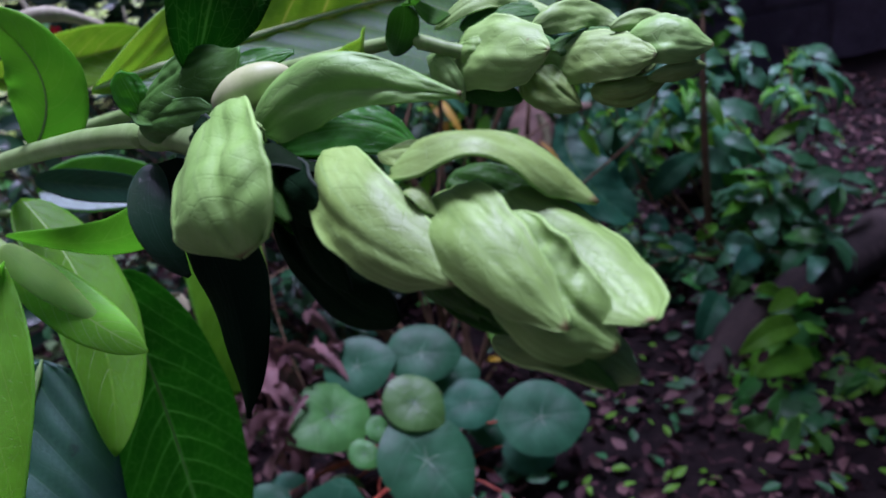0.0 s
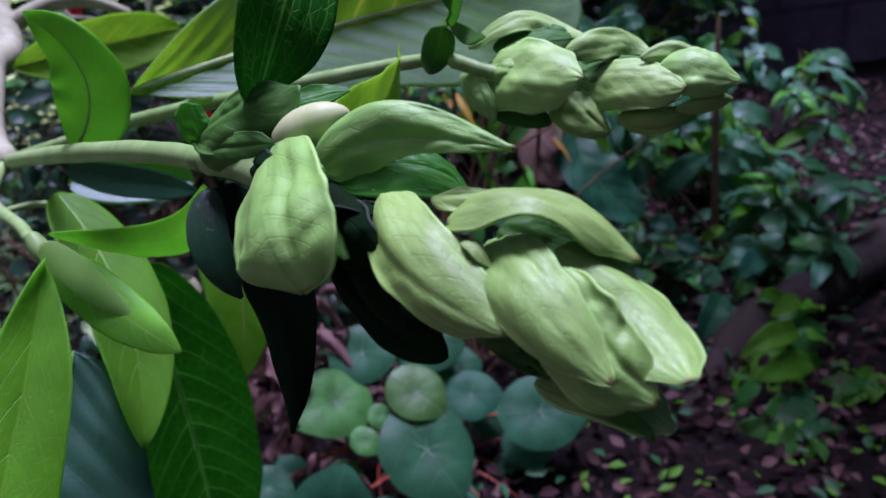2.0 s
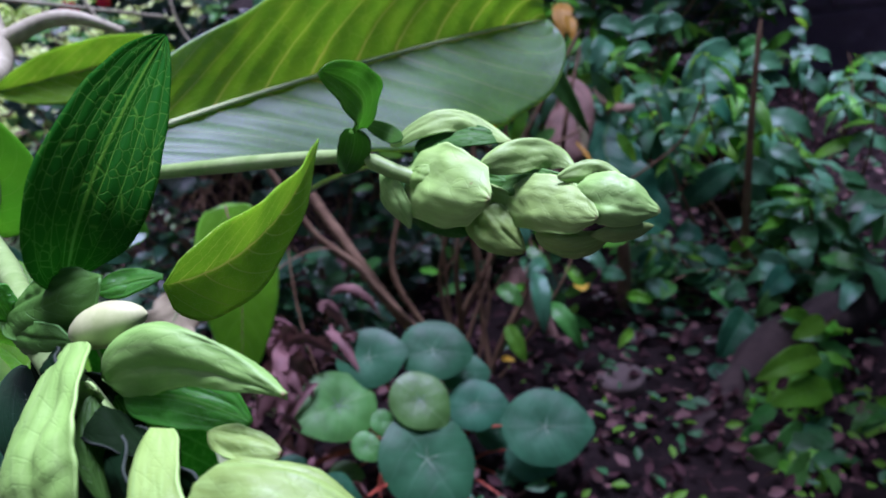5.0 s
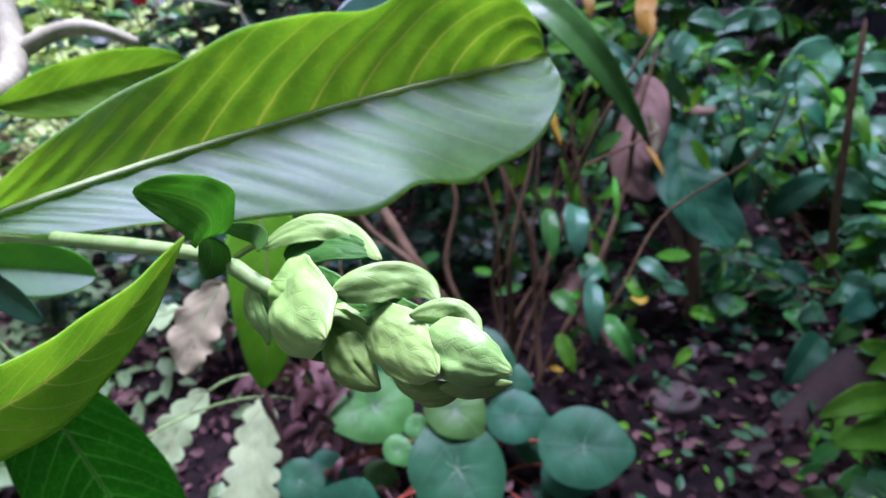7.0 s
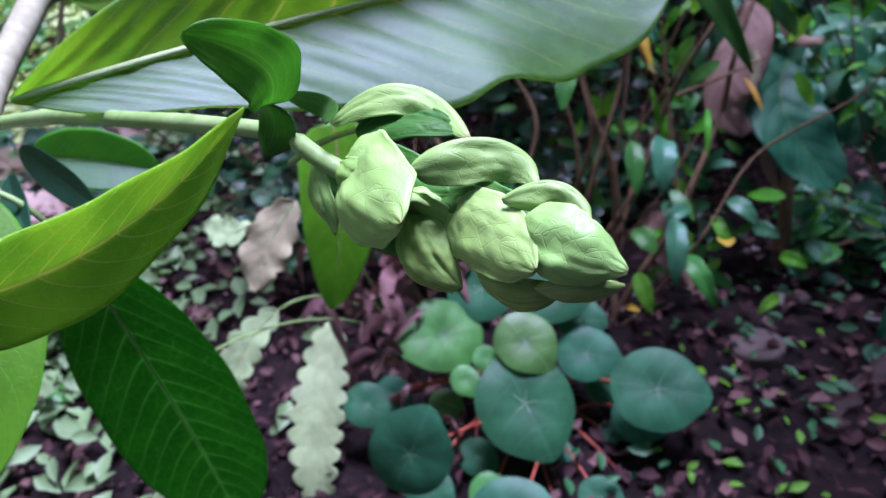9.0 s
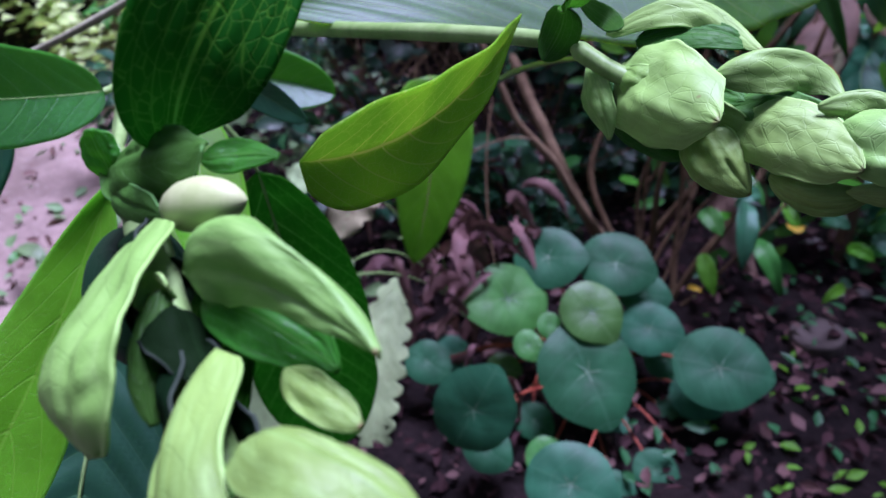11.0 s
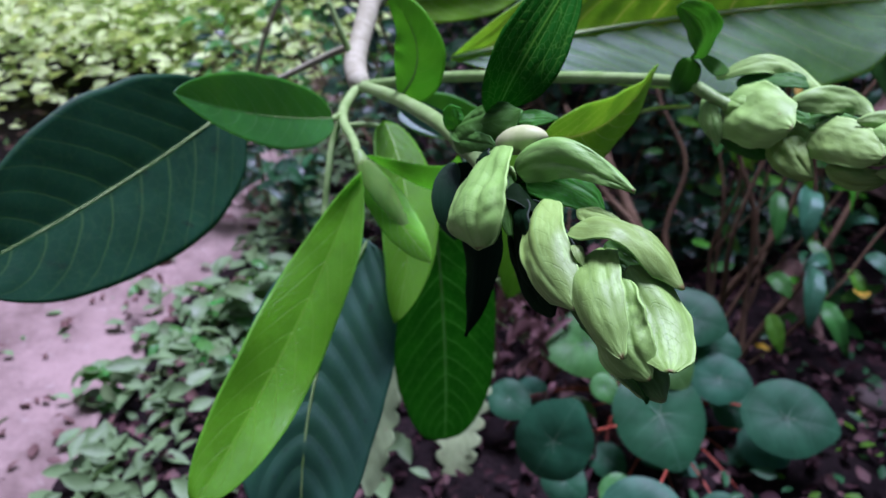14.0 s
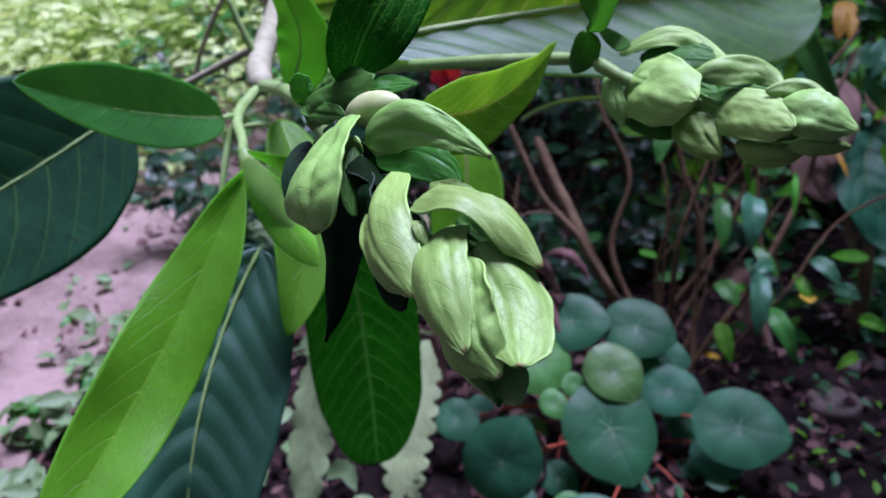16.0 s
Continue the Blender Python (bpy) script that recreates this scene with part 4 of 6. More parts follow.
rounds = [round_mesh("round_leaf", ROUND, s) for s in (1, 2, 3)]
rounds_new = [round_mesh("round_leaf_fresh", ROUND_NEW, s) for s in (4, 5)]
round_plant = thing("round_leaved_plant", (-0.05, 0.80, 0.0), "low plant with round blue-green leaves on red petioles", "plant")
star_mesh = leaf_mesh("vein_mark", [(0, -0.02, -0.024), (0, 0.06, -0.014), (0, 0.14, -0.002)], 0.013, (0, 0, 1), nu=8, nv=3)
star_mesh.materials.append(leaf_material("pale_vein", (0.12, 0.23, 0.13), (0.12, 0.23, 0.13), (0.12, 0.23, 0.13), through=0.1))


def round_leaf(at, size, way, face, fresh=False, seed=0):
    rng = random.Random(seed)
    ob = set_leaf(round_plant, rng.choice(rounds_new if fresh else rounds), at, way, face, size, "leaf", "fresh green round leaf" if fresh else "")
    for turn in (0.0, 1.3, -1.3, 2.6, -2.6):
        mark = new("vein", star_mesh)
        mark.parent = ob
        mark.matrix_basis = Matrix.Translation((0, 0, 0.004)) @ Matrix.Rotation(turn, 4, "Z")
    hub = (-0.06 + rng.uniform(-0.03, 0.03), 0.79 + rng.uniform(-0.03, 0.03), 0.0)
    mid = tuple((a + b) / 2 + d for a, b, d in zip(at, hub, (rng.uniform(-0.02, 0.02), 0.01, 0.02)))
    low = (at[0], at[1], at[2] - 0.004)
    part("petiole", tube_mesh("petiole", [hub, mid, low], 0.0018, 0.0012, 12, 6), RED_STEM, round_plant, "thin red petiole")


W = (0.24, -0.55, 0.80)
round_leaf((-0.0466, 0.7078, 0.0944), 0.108, (0.53, -0.61, -0.59), W, False, seed=1)
round_leaf((0.0794, 0.7475, 0.0929), 0.093, (1.00, -0.04, -0.05), W, False, seed=2)
round_leaf((-0.1383, 0.6133, 0.1096), 0.087, (0.38, 0.39, 0.84), W, False, seed=3)
round_leaf((-0.1094, 0.8122, 0.1540), 0.077, (0.99, 0.07, 0.10), W, False, seed=4)
round_leaf((-0.0378, 0.8232, 0.1501), 0.080, (0.98, -0.11, -0.15), W, False, seed=5)
round_leaf((-0.1406, 0.7587, 0.1324), 0.090, (-0.80, -0.58, 0.13), W, True, seed=6)
round_leaf((-0.0520, 0.7550, 0.1350), 0.068, (0.72, -0.47, -0.50), W, True, seed=7)
round_leaf((-0.0938, 0.7449, 0.1161), 0.028, (0.20, -0.75, -0.62), W, True, seed=8)
round_leaf((0.0060, 0.7836, 0.1002), 0.065, (0.99, -0.06, -0.09), W, False, seed=9)
round_leaf((-0.0054, 0.8263, 0.1112), 0.053, (1.00, -0.02, -0.03), W, False, seed=10)
round_leaf((0.0260, 0.7851, 0.0567), 0.046, (0.99, -0.06, -0.09), W, False, seed=11)
round_leaf((-0.1111, 0.7230, 0.1039), 0.033, (0.60, -0.57, -0.57), W, True, seed=12)
round_leaf((-0.2167, 0.7016, 0.0759), 0.052, (0.91, -0.27, -0.33), W, False, seed=13)
round_leaf((-0.1983, 0.7288, 0.0682), 0.044, (0.91, -0.27, -0.33), W, False, seed=14)
round_leaf((-0.0972, 0.6876, 0.0310), 0.043, (0.91, -0.27, -0.33), W, False, seed=15)
round_leaf((-0.0309, 0.7111, 0.0115), 0.067, (0.98, -0.13, -0.17), W, False, seed=16)
round_leaf((0.0010, 0.7000, -0.0023), 0.053, (0.92, -0.25, -0.31), W, False, seed=17)
round_leaf((0.0401, 0.7516, 0.0127), 0.044, (0.95, -0.20, -0.25), W, False, seed=18)
round_leaf((-0.0740, 0.6430, 0.0290), 0.046, (0.60, -0.57, -0.57), W, True, seed=19)
round_leaf((-0.0421, 0.5965, 0.0552), 0.086, (0.97, -0.15, -0.19), W, False, seed=20)
round_leaf((0.0305, 0.6702, 0.0126), 0.046, (0.95, -0.20, -0.25), W, False, seed=21)
round_leaf((0.0597, 0.6943, 0.0041), 0.035, (0.88, -0.31, -0.36), W, False, seed=22)
round_leaf((0.0612, 0.7550, 0.0418), 0.056, (0.92, -0.24, -0.30), W, False, seed=23)
round_leaf((-0.1300, 0.6234, 0.0486), 0.050, (0.91, -0.27, -0.33), W, False, seed=24)
round_leaf((-0.0009, 0.7521, -0.0010), 0.044, (0.95, -0.20, -0.25), W, False, seed=25)
round_leaf((-0.1472, 0.7516, 0.0379), 0.038, (0.98, -0.11, -0.15), W, True, seed=26)
round_leaf((-0.0043, 0.6409, 0.0082), 0.039, (0.95, -0.20, -0.25), W, False, seed=27)

# bare slanting trunk with a forked limb
tree = thing("small_tree", (-0.0441, 1.0027, 0.0000), "thin brown forked tree trunk leaning over the soil", "tree")
part("trunk", tube_mesh("trunk", [(-0.0441, 1.0027, -0.0300), (-0.0691, 1.0127, 0.0357), (-0.0928, 1.0078, 0.0765), (-0.1174, 0.9993, 0.1305), (-0.1336, 0.9879, 0.1761), (-0.1563, 1.0058, 0.2121), (-0.1771, 1.0278, 0.2351), (-0.2131, 1.0726, 0.2791)], 0.0088, 0.0066, 40, 10, 0.25, 7), BARK, tree)
part("limb", tube_mesh("limb", [(-0.0756, 0.9781, 0.0802), (-0.1102, 0.9701, 0.1400), (-0.1324, 0.9714, 0.1795), (-0.1597, 0.9666, 0.2134), (-0.1801, 0.9651, 0.2394), (-0.2047, 0.9755, 0.2839), (-0.2323, 0.9892, 0.3343)], 0.0052, 0.0036, 30, 8, 0.25, 8), BARK, tree)
part("twig", tube_mesh("twig", [(-0.1577, 0.9578, 0.2180), (-0.1932, 0.9466, 0.2210), (-0.2344, 0.9207, 0.2068)], 0.0016, 0.0008, 14, 6), BARK, tree)
part("vine", tube_mesh("vine", [(-0.2037, 0.9450, 0.2772), (-0.2026, 0.9101, 0.2290), (-0.1944, 0.8735, 0.1750), (-0.1767, 0.8361, 0.1149)], 0.0012, 0.0012, 14, 6), CANE, tree)

# clump of brown canes with lance-shaped leaves
lance = [unit_leaf("lance_leaf", 0.24, m, 0.7, 1.0, seed=s) for s, m in ((1, BUSH_MID), (2, BUSH_FRESH), (3, BUSH), (9, BUSH_FRESH))]
waxy = [unit_leaf("waxy_leaf", w, BUSH_WAX, 0.65, 0.9, seed=s, wave=0.06, sag=0.3) for s, w in ((6, 0.36), (7, 0.42))]
canes = thing("cane_clump", (0.0116, 0.9330, 0.0115), "clump of thin brown canes with lance-shaped leaves", "shrub")
rng = random.Random(11)
for k in range(11):
    foot = Vector((0.0018, 0.9442, -0.0062)) + Vector((rng.gauss(0, 0.026), rng.uniform(-0.05, 0.05), -0.03))
    top = Vector((0.0997, 1.1009, 0.4675)) + Vector((rng.gauss(0, 0.10), rng.uniform(-0.06, 0.10), rng.uniform(-0.16, 0.06)))
    bends = [tuple(foot.lerp(top, f) + Vector((rng.gauss(0, 0.014), rng.gauss(0, 0.012), 0))) for f in (0.0, 0.2, 0.42, 0.63, 0.82, 1.0)]
    thick = rng.uniform(0.0022, 0.0058)
    part("cane", tube_mesh("cane", bends, thick, thick * 0.45, 30, 7, 0.3, k), CANE, canes)
    if k % 2:
        side = Vector(bends[3]) + Vector((rng.uniform(-0.12, 0.12), rng.uniform(-0.04, 0.02), rng.uniform(0.05, 0.14)))
        part("twig", tube_mesh("twig", [bends[2], tuple(Vector(bends[2]).lerp(side, 0.5) + Vector((0, 0, -0.012))), tuple(side)], thick * 0.5, thick * 0.25, 14, 6, 0.2, k), CANE, canes)
BLADES = {"mid": BUSH_MID, "fresh": BUSH_FRESH, "wax": BUSH_WAX, "dark": HERB, "yellow": YELLOW}


def placed_leaves(parent, rows, seed):
    """Single leaves from foot to tip, a little arched, with ribs, each turned to the open side."""
    for k, (kind, a, b, width) in enumerate(rows):
        rng = random.Random(seed + k)
        arch = Vector((0, -0.012, 0.02)) * ((Vector(a) - Vector(b)).length / 0.1)
        mid = tuple((Vector(a) + Vector(b)) / 2 + arch * rng.uniform(0.4, 1.2))
        leaf_part(parent, [a, mid, b], width, (rng.uniform(-0.1, 0.4), -0.72, rng.uniform(0.5, 0.9)), BLADES[kind], foot=0.55, point=0.8, fold=rng.uniform(-0.3, -0.1),
                  wave=0.03, quilt=0.012, ribs=9, seed=seed + k, nu=26, nv=13, rib=width * 0.012, rib_mat=BUSH_MID if kind != "yellow" else YELLOW)


CANE_LEAVES = [
    ("mid", (0.0080, 0.9596, 0.5147), (0.1499, 0.8817, 0.3679), 0.035),
    ("mid", (0.0370, 1.0313, 0.2245), (0.0462, 0.9810, 0.1761), 0.024),
    ("mid", (0.1014, 0.9308, 0.1298), (0.1392, 0.8890, 0.0845), 0.023),
    ("mid", (0.0837, 1.0097, 0.1697), (0.1133, 0.9790, 0.1464), 0.017),
    ("mid", (-0.0333, 1.0180, 0.3295), (-0.0376, 0.9698, 0.2898), 0.024),
    ("mid", (0.0440, 0.9783, 0.1323), (0.0712, 0.9513, 0.1162), 0.025),
    ("mid", (0.1427, 1.2694, 0.3844), (0.1034, 1.2272, 0.3687), 0.020),
    ("mid", (0.2469, 1.2458, 0.3039), (0.2062, 1.2119, 0.3027), 0.023),
    ("mid", (0.0618, 1.1543, 0.4220), (0.0443, 1.1134, 0.3999), 0.021),
    ("fresh", (0.0500, 0.9356, 0.0981), (0.0693, 0.8978, 0.0668), 0.021),
    ("fresh", (0.2131, 0.9936, 0.0920), (0.2422, 0.9752, 0.0896), 0.017),
    ("fresh", (0.2088, 0.9268, 0.0811), (0.1837, 0.8959, 0.0787), 0.013),
    ("fresh", (0.1799, 1.2362, 0.3140), (0.2328, 1.2230, 0.3110), 0.017),
    ("fresh", (0.1321, 1.3024, 0.3444), (0.1747, 1.2928, 0.3516), 0.024),
    ("fresh", (0.2884, 1.3879, 0.3275), (0.2392, 1.3450, 0.3144), 0.025),
    ("fresh", (0.1209, 1.0474, 0.2587), (0.1231, 0.9997, 0.2175), 0.008),
    ("fresh", (0.0691, 1.0252, 0.2416), (0.0564, 1.0293, 0.2933), 0.008),
    ("fresh", (0.3003, 1.2540, 0.2969), (0.2581, 1.2121, 0.2828), 0.009),
    ("fresh", (0.3215, 1.3026, 0.2706), (0.3545, 1.3166, 0.3212), 0.011),
    ("fresh", (0.1339, 0.9857, 0.1497), (0.1519, 0.9539, 0.1290), 0.018),
    ("fresh", (0.2006, 1.3254, 0.3564), (0.1661, 1.2793, 0.3321), 0.020),
    ("fresh", (0.0972, 1.2663, 0.3971), (0.1262, 1.2365, 0.3756), 0.020),
    ("wax", (0.0731, 0.9751, 0.2556), (0.0759, 0.9245, 0.2092), 0.030),
    ("wax", (0.0915, 0.9499, 0.1658), (0.0942, 0.8938, 0.1102), 0.026),
    ("wax", (0.1476, 0.9897, 0.1711), (0.1817, 0.9631, 0.1528), 0.021),
    ("wax", (0.1777, 0.9872, 0.1350), (0.2069, 0.9693, 0.1335), 0.018),
    ("wax", (0.2526, 1.0531, 0.0770), (0.2786, 1.0252, 0.0597), 0.024),
    ("wax", (0.1272, 1.0048, 0.2044), (0.1542, 0.9925, 0.2131), 0.010),
    ("wax", (0.2376, 1.2781, 0.3620), (0.2040, 1.2240, 0.3240), 0.033),
    ("wax", (0.0959, 1.1976, 0.3817), (0.1587, 1.1658, 0.3436), 0.016),
    ("wax", (0.3155, 1.3328, 0.3239), (0.2585, 1.2944, 0.3213), 0.021),
    ("wax", (0.3346, 1.4038, 0.3360), (0.3801, 1.3966, 0.3462), 0.034),
    ("wax", (0.3014, 1.3986, 0.3404), (0.2409, 1.3730, 0.3608), 0.034),
    ("wax", (0.0163, 1.0171, 0.4084), (0.0632, 0.9774, 0.3632), 0.025),
    ("wax", (0.1069, 0.9851, 0.1592), (0.0794, 0.9531, 0.1560), 0.018),
    ("wax", (0.2769, 1.2833, 0.2555), (0.2554, 1.2808, 0.2998), 0.020),
    ("wax", (-0.0146, 1.1389, 0.4259), (0.0280, 1.1215, 0.4199), 0.035),
    ("yellow", (0.1664, 1.1806, 0.4254), (0.1679, 1.1424, 0.4004), 0.018),
    ("yellow", (0.0357, 1.0571, 0.3684), (0.0593, 1.0082, 0.3168), 0.009),
    ("yellow", (0.1623, 1.0922, 0.2781), (0.1827, 1.0569, 0.2506), 0.007),
    ("yellow", (0.0064, 1.1457, 0.4293), (0.0212, 1.1204, 0.4208), 0.014),
    ("yellow", (0.0385, 0.9126, 0.0638), (0.0561, 0.8968, 0.0703), 0.007),
    ("yellow", (0.1461, 0.9667, 0.1329), (0.1512, 0.9454, 0.1348), 0.021),
]
placed_leaves(canes, CANE_LEAVES, 300)

part("cane", tube_mesh("cane", [(0.0828, 0.9689, 0.3087), (0.1281, 0.9670, 0.3298), (0.1730, 0.9849, 0.3447)], 0.0022, 0.0015, 14, 6), CANE, canes)

rng = random.Random(12)
for p, count, spread in (((0.0484, 1.1670, 0.2971), 34, 0.07), ((-0.0136, 1.1502, 0.1898), 26, 0.07), ((0.1168, 1.1735, 0.1841), 26, 0.07), ((0.1155, 1.0177, 0.1196), 16, 0.035), ((0.0339, 1.2602, 0.3607), 24, 0.08)):
    for k in range(count):
        at = Vector(p) + Vector((rng.gauss(0, spread), rng.gauss(0, 0.05), rng.gauss(0, spread)))
        set_leaf(canes, lance[k % 3], at, (rng.uniform(-1, 1), rng.uniform(-0.5, 0.3), rng.uniform(-1, 0.1)), (rng.uniform(-0.4, 0.4), -1, rng.uniform(0.3, 1.2)), rng.uniform(0.03, 0.055), wide=1.4)

# withered brown leaves and large dark leaves of a tall herb
herb = thing("broad_leaved_herb", (0.2318, 1.1243, 0.0000), "tall herb with large dark leaves and withered brown ones", "plant")
part("stem", tube_mesh("stem", [(0.2318, 1.1243, -0.0200), (0.2318, 1.1243, 0.1051), (0.2269, 1.2268, 0.2798)], 0.012, 0.006, 16, 8), BARK, herb)
leaf_part(herb, [(0.2301, 1.2173, 0.2626), (0.2109, 1.1358, 0.2325), (0.2355, 1.0929, 0.1907), (0.2770, 1.0652, 0.1477)], 0.093, (0.13, -0.62, 0.77), HERB, "large dark green puckered leaf", foot=0.4, point=0.45, fold=-0.2, wave=0.05, waves=3, quilt=0.014, ribs=7, seed=81, nu=40, nv=21, rib=0.0018, rib_mat=BUSH_MID)
leaf_part(herb, [(0.2697, 1.2626, 0.2635), (0.2982, 1.2411, 0.2361), (0.3125, 1.2089, 0.1961), (0.2987, 1.1684, 0.1533)], 0.067, (0.29, -0.65, 0.70), HERB, "large dark green puckered leaf", foot=0.45, point=0.5, fold=-0.2, wave=0.05, quilt=0.02, seed=82, rib=0.0014, rib_mat=BUSH_MID)
leaf_part(herb, [(0.1609, 1.1986, 0.3381), (0.1643, 1.1414, 0.3003), (0.1457, 1.0918, 0.2640), (0.1779, 1.0816, 0.2140)], 0.069, (-0.09, -0.70, 0.70), SHEATH, "withered brown curled leaf", foot=0.4, point=0.4, cup=0.7, wave=0.10, waves=2, quilt=0.03, seed=83, ribs=7, rib=0.0010, rib_mat=SHEATH)
leaf_part(herb, [(0.2018, 1.1863, 0.3212), (0.2315, 1.1768, 0.2937), (0.2695, 1.1854, 0.2932)], 0.018, (0.21, -0.70, 0.66), SHEATH, "withered brown curled leaf", cup=0.6, wave=0.06, seed=84)
leaf_part(herb, [(0.2108, 1.1241, 0.1929), (0.2022, 1.1036, 0.1618), (0.2191, 1.0833, 0.1209)], 0.019, (0.0, -0.9, 0.4), SHEATH, "withered brown curled leaf", cup=0.6, wave=0.08, seed=85)
leaf_part(herb, [(0.1656, 1.1126, 0.3111), (0.1752, 1.1014, 0.2886), (0.1707, 1.0845, 0.2618)], 0.016, (0.3, -0.8, 0.4), WITHERED, "withered pale scrap of leaf", cup=0.8, wave=0.1, seed=86)
leaf_part(herb, [(0.0651, 1.0257, 0.1440), (0.0849, 1.0027, 0.0976), (0.1187, 0.9782, 0.0430)], 0.051, (0.0, -0.6, 0.8), SHEATH, "withered brown curled leaf", cup=0.5, wave=0.12, waves=3, seed=87)

# pale lobed leaves
herb2 = thing("lobed_leaf_plant", (-0.26, 0.92, 0.0), "plant with pale withered lobed leaves", "plant")


def lobed(pts, width, face, seed, lobes=8, deep=0.35, material=PALE, label="pale withered lobed leaf"):
    points, nu, nv, uvs = blade(pts, width, face, foot=0.5, point=0.6, fold=-0.1, wave=0.05, waves=3, quilt=0.012, ribs=lobes, seed=seed, nu=lobes * 8, nv=19)
    mid = nv // 2
    for i in range(nu):
        cut = 1 - deep * (1 - abs(math.sin(math.pi * lobes * i / (nu - 1) + seed))) ** 1.5 * 1.4
        c = points[i * nv + mid]
        for j in range(nv):
            points[i * nv + j] = c + (points[i * nv + j] - c) * (cut if abs(j - mid) > 2 else 1)
    ob = thicken(part("leaf", grid_mesh("leaf", points, nu, nv, uvs), material, herb2, label, at=pts[0]), 0.0006)
    part("midrib", tube_mesh("midrib", [tuple(curve_at(pts, u)[0]) for u in np.linspace(0, 0.97, 8)], 0.0012, 0.0004, 24, 6, 0), PALE, ob, at=pts[0])


lobed([(-0.2120, 0.6489, 0.3569), (-0.2280, 0.6321, 0.3349), (-0.2379, 0.6187, 0.3161), (-0.2419, 0.6050, 0.2945)], 0.049, (0.01, -0.67, 0.74), 1, 5, 0.15, WITHERED, "withered cream and brown curled leaf")
lobed([(-0.2750, 0.7766, 0.1237), (-0.2703, 0.7122, 0.0860), (-0.2651, 0.6571, 0.0432), (-0.2506, 0.6212, -0.0131)], 0.062, (0.23, -0.51, 0.83), 2, 10, 0.28)
lobed([(-0.2718, 0.6728, 0.2206), (-0.2993, 0.6507, 0.1942), (-0.3164, 0.6275, 0.1617), (-0.3141, 0.6059, 0.1244)], 0.043, (0.02, -0.60, 0.80), 3, 7, 0.25)
lobed([(-0.2381, 0.4812, 0.3184), (-0.2367, 0.4577, 0.2761), (-0.2366, 0.4358, 0.2378), (-0.2352, 0.4123, 0.1955)], 0.037, (0.10, -0.67, 0.74), 4, 8, 0.2)
lobed([(-0.2931, 0.7022, 0.2986), (-0.3142, 0.6936, 0.2923), (-0.3271, 0.6929, 0.2962), (-0.3376, 0.6900, 0.2953)], 0.032, (0.10, -0.67, 0.74), 5, 4, 0.3)
for foot in ((-0.2120, 0.6489, 0.3569), (-0.2304, 0.6929, 0.2383), (-0.2718, 0.6728, 0.2206), (-0.2381, 0.4812, 0.3184), (-0.2931, 0.7022, 0.2986)):
    part("petiole", tube_mesh("petiole", [(-0.26, 0.92, -0.02), tuple((a + b) / 2 for a, b in zip(foot, (-0.26, 0.92, 0.06))), foot], 0.0014, 0.001, 12, 6), STEM, herb2)

# heap of dead purple-brown fronds
heap = thing("dead_frond_heap", (-0.2446, 0.8369, 0.0371), "heap of dry curled purple-brown fronds", "dead leaves")
rng = random.Random(21)
centre = Vector((-0.2115, 0.7877, 0.1851))
for k in range(60):
    a = centre + Vector((rng.gauss(0, 0.05), rng.gauss(0, 0.045), rng.gauss(-0.07, 0.06)))
    way = Vector((rng.uniform(-1, 1), rng.uniform(-1, 1), rng.uniform(-1.4, 0.3))).normalized()
    size = rng.uniform(0.03, 0.085)
    b = a + way * size * 0.5 + Vector((0, 0, 0.015))
    c = a + way * size + Vector((rng.uniform(-0.02, 0.02), 0, -0.015))
    frond = part("frond", leaf_mesh("frond", [tuple(a), tuple(b), tuple(c)], rng.uniform(0.007, 0.022), (rng.uniform(-1, 1), -1, rng.uniform(0, 1)), cup=rng.uniform(-1.3, 1.3), wave=0.12, waves=3, seed=k, nu=16, nv=7),
                 DEAD_PURPLE, heap, at=tuple(a))
part("stalk", tube_mesh("stalk", [(-0.2397, 0.7952, 0.1798), (-0.2189, 0.8212, 0.2047), (-0.1931, 0.8245, 0.1958), (-0.1803, 0.8071, 0.1656)], 0.003, 0.002, 24, 6), DEAD_PURPLE, heap)


# cut stump, root and stones
def wood_end():
    n = Nodes("weathered_cut_wood")
    where = n.add("ShaderNodeTexCoord").outputs["Object"]
    ring = n.add("ShaderNodeTexWave", wave_type="RINGS", rings_direction="Z")
    ring.inputs["Scale"].default_value = 90.0
    ring.inputs["Distortion"].default_value = 3.0
    n.link(where, ring.inputs[0])
    tone = n.mix(ring.outputs["Fac"], (0.055, 0.042, 0.036), (0.10, 0.078, 0.066))
    tone = n.mix(n.ramp(n.noise(60.0, where, 6.0), 0.45, 0.7), tone, (0.07, 0.055, 0.045))
    return n.finish(tone, 0.85, n.bump(n.noise(140.0, where, 6.0), 0.7, 0.002))


def stump_mesh(radius, height):
    rings = [(radius * 1.08, -0.02), (radius * 1.03, height * 0.4), (radius, height * 0.85), (radius * 0.94, height), (radius * 0.5, height * 1.02), (radius * 0.02, height)]
    pts = []
    for r, z in rings:
        for j in range(40):
            a = 6.28319 * j / 40
            k = 1 + 0.06 * noise.noise(Vector((math.cos(a) * 1.6, math.sin(a) * 1.6, z * 20)))
            pts.append((r * k * math.cos(a), r * k * math.sin(a) * 0.9, z))
    return grid_mesh("stump", pts, len(rings), 40, close=True)


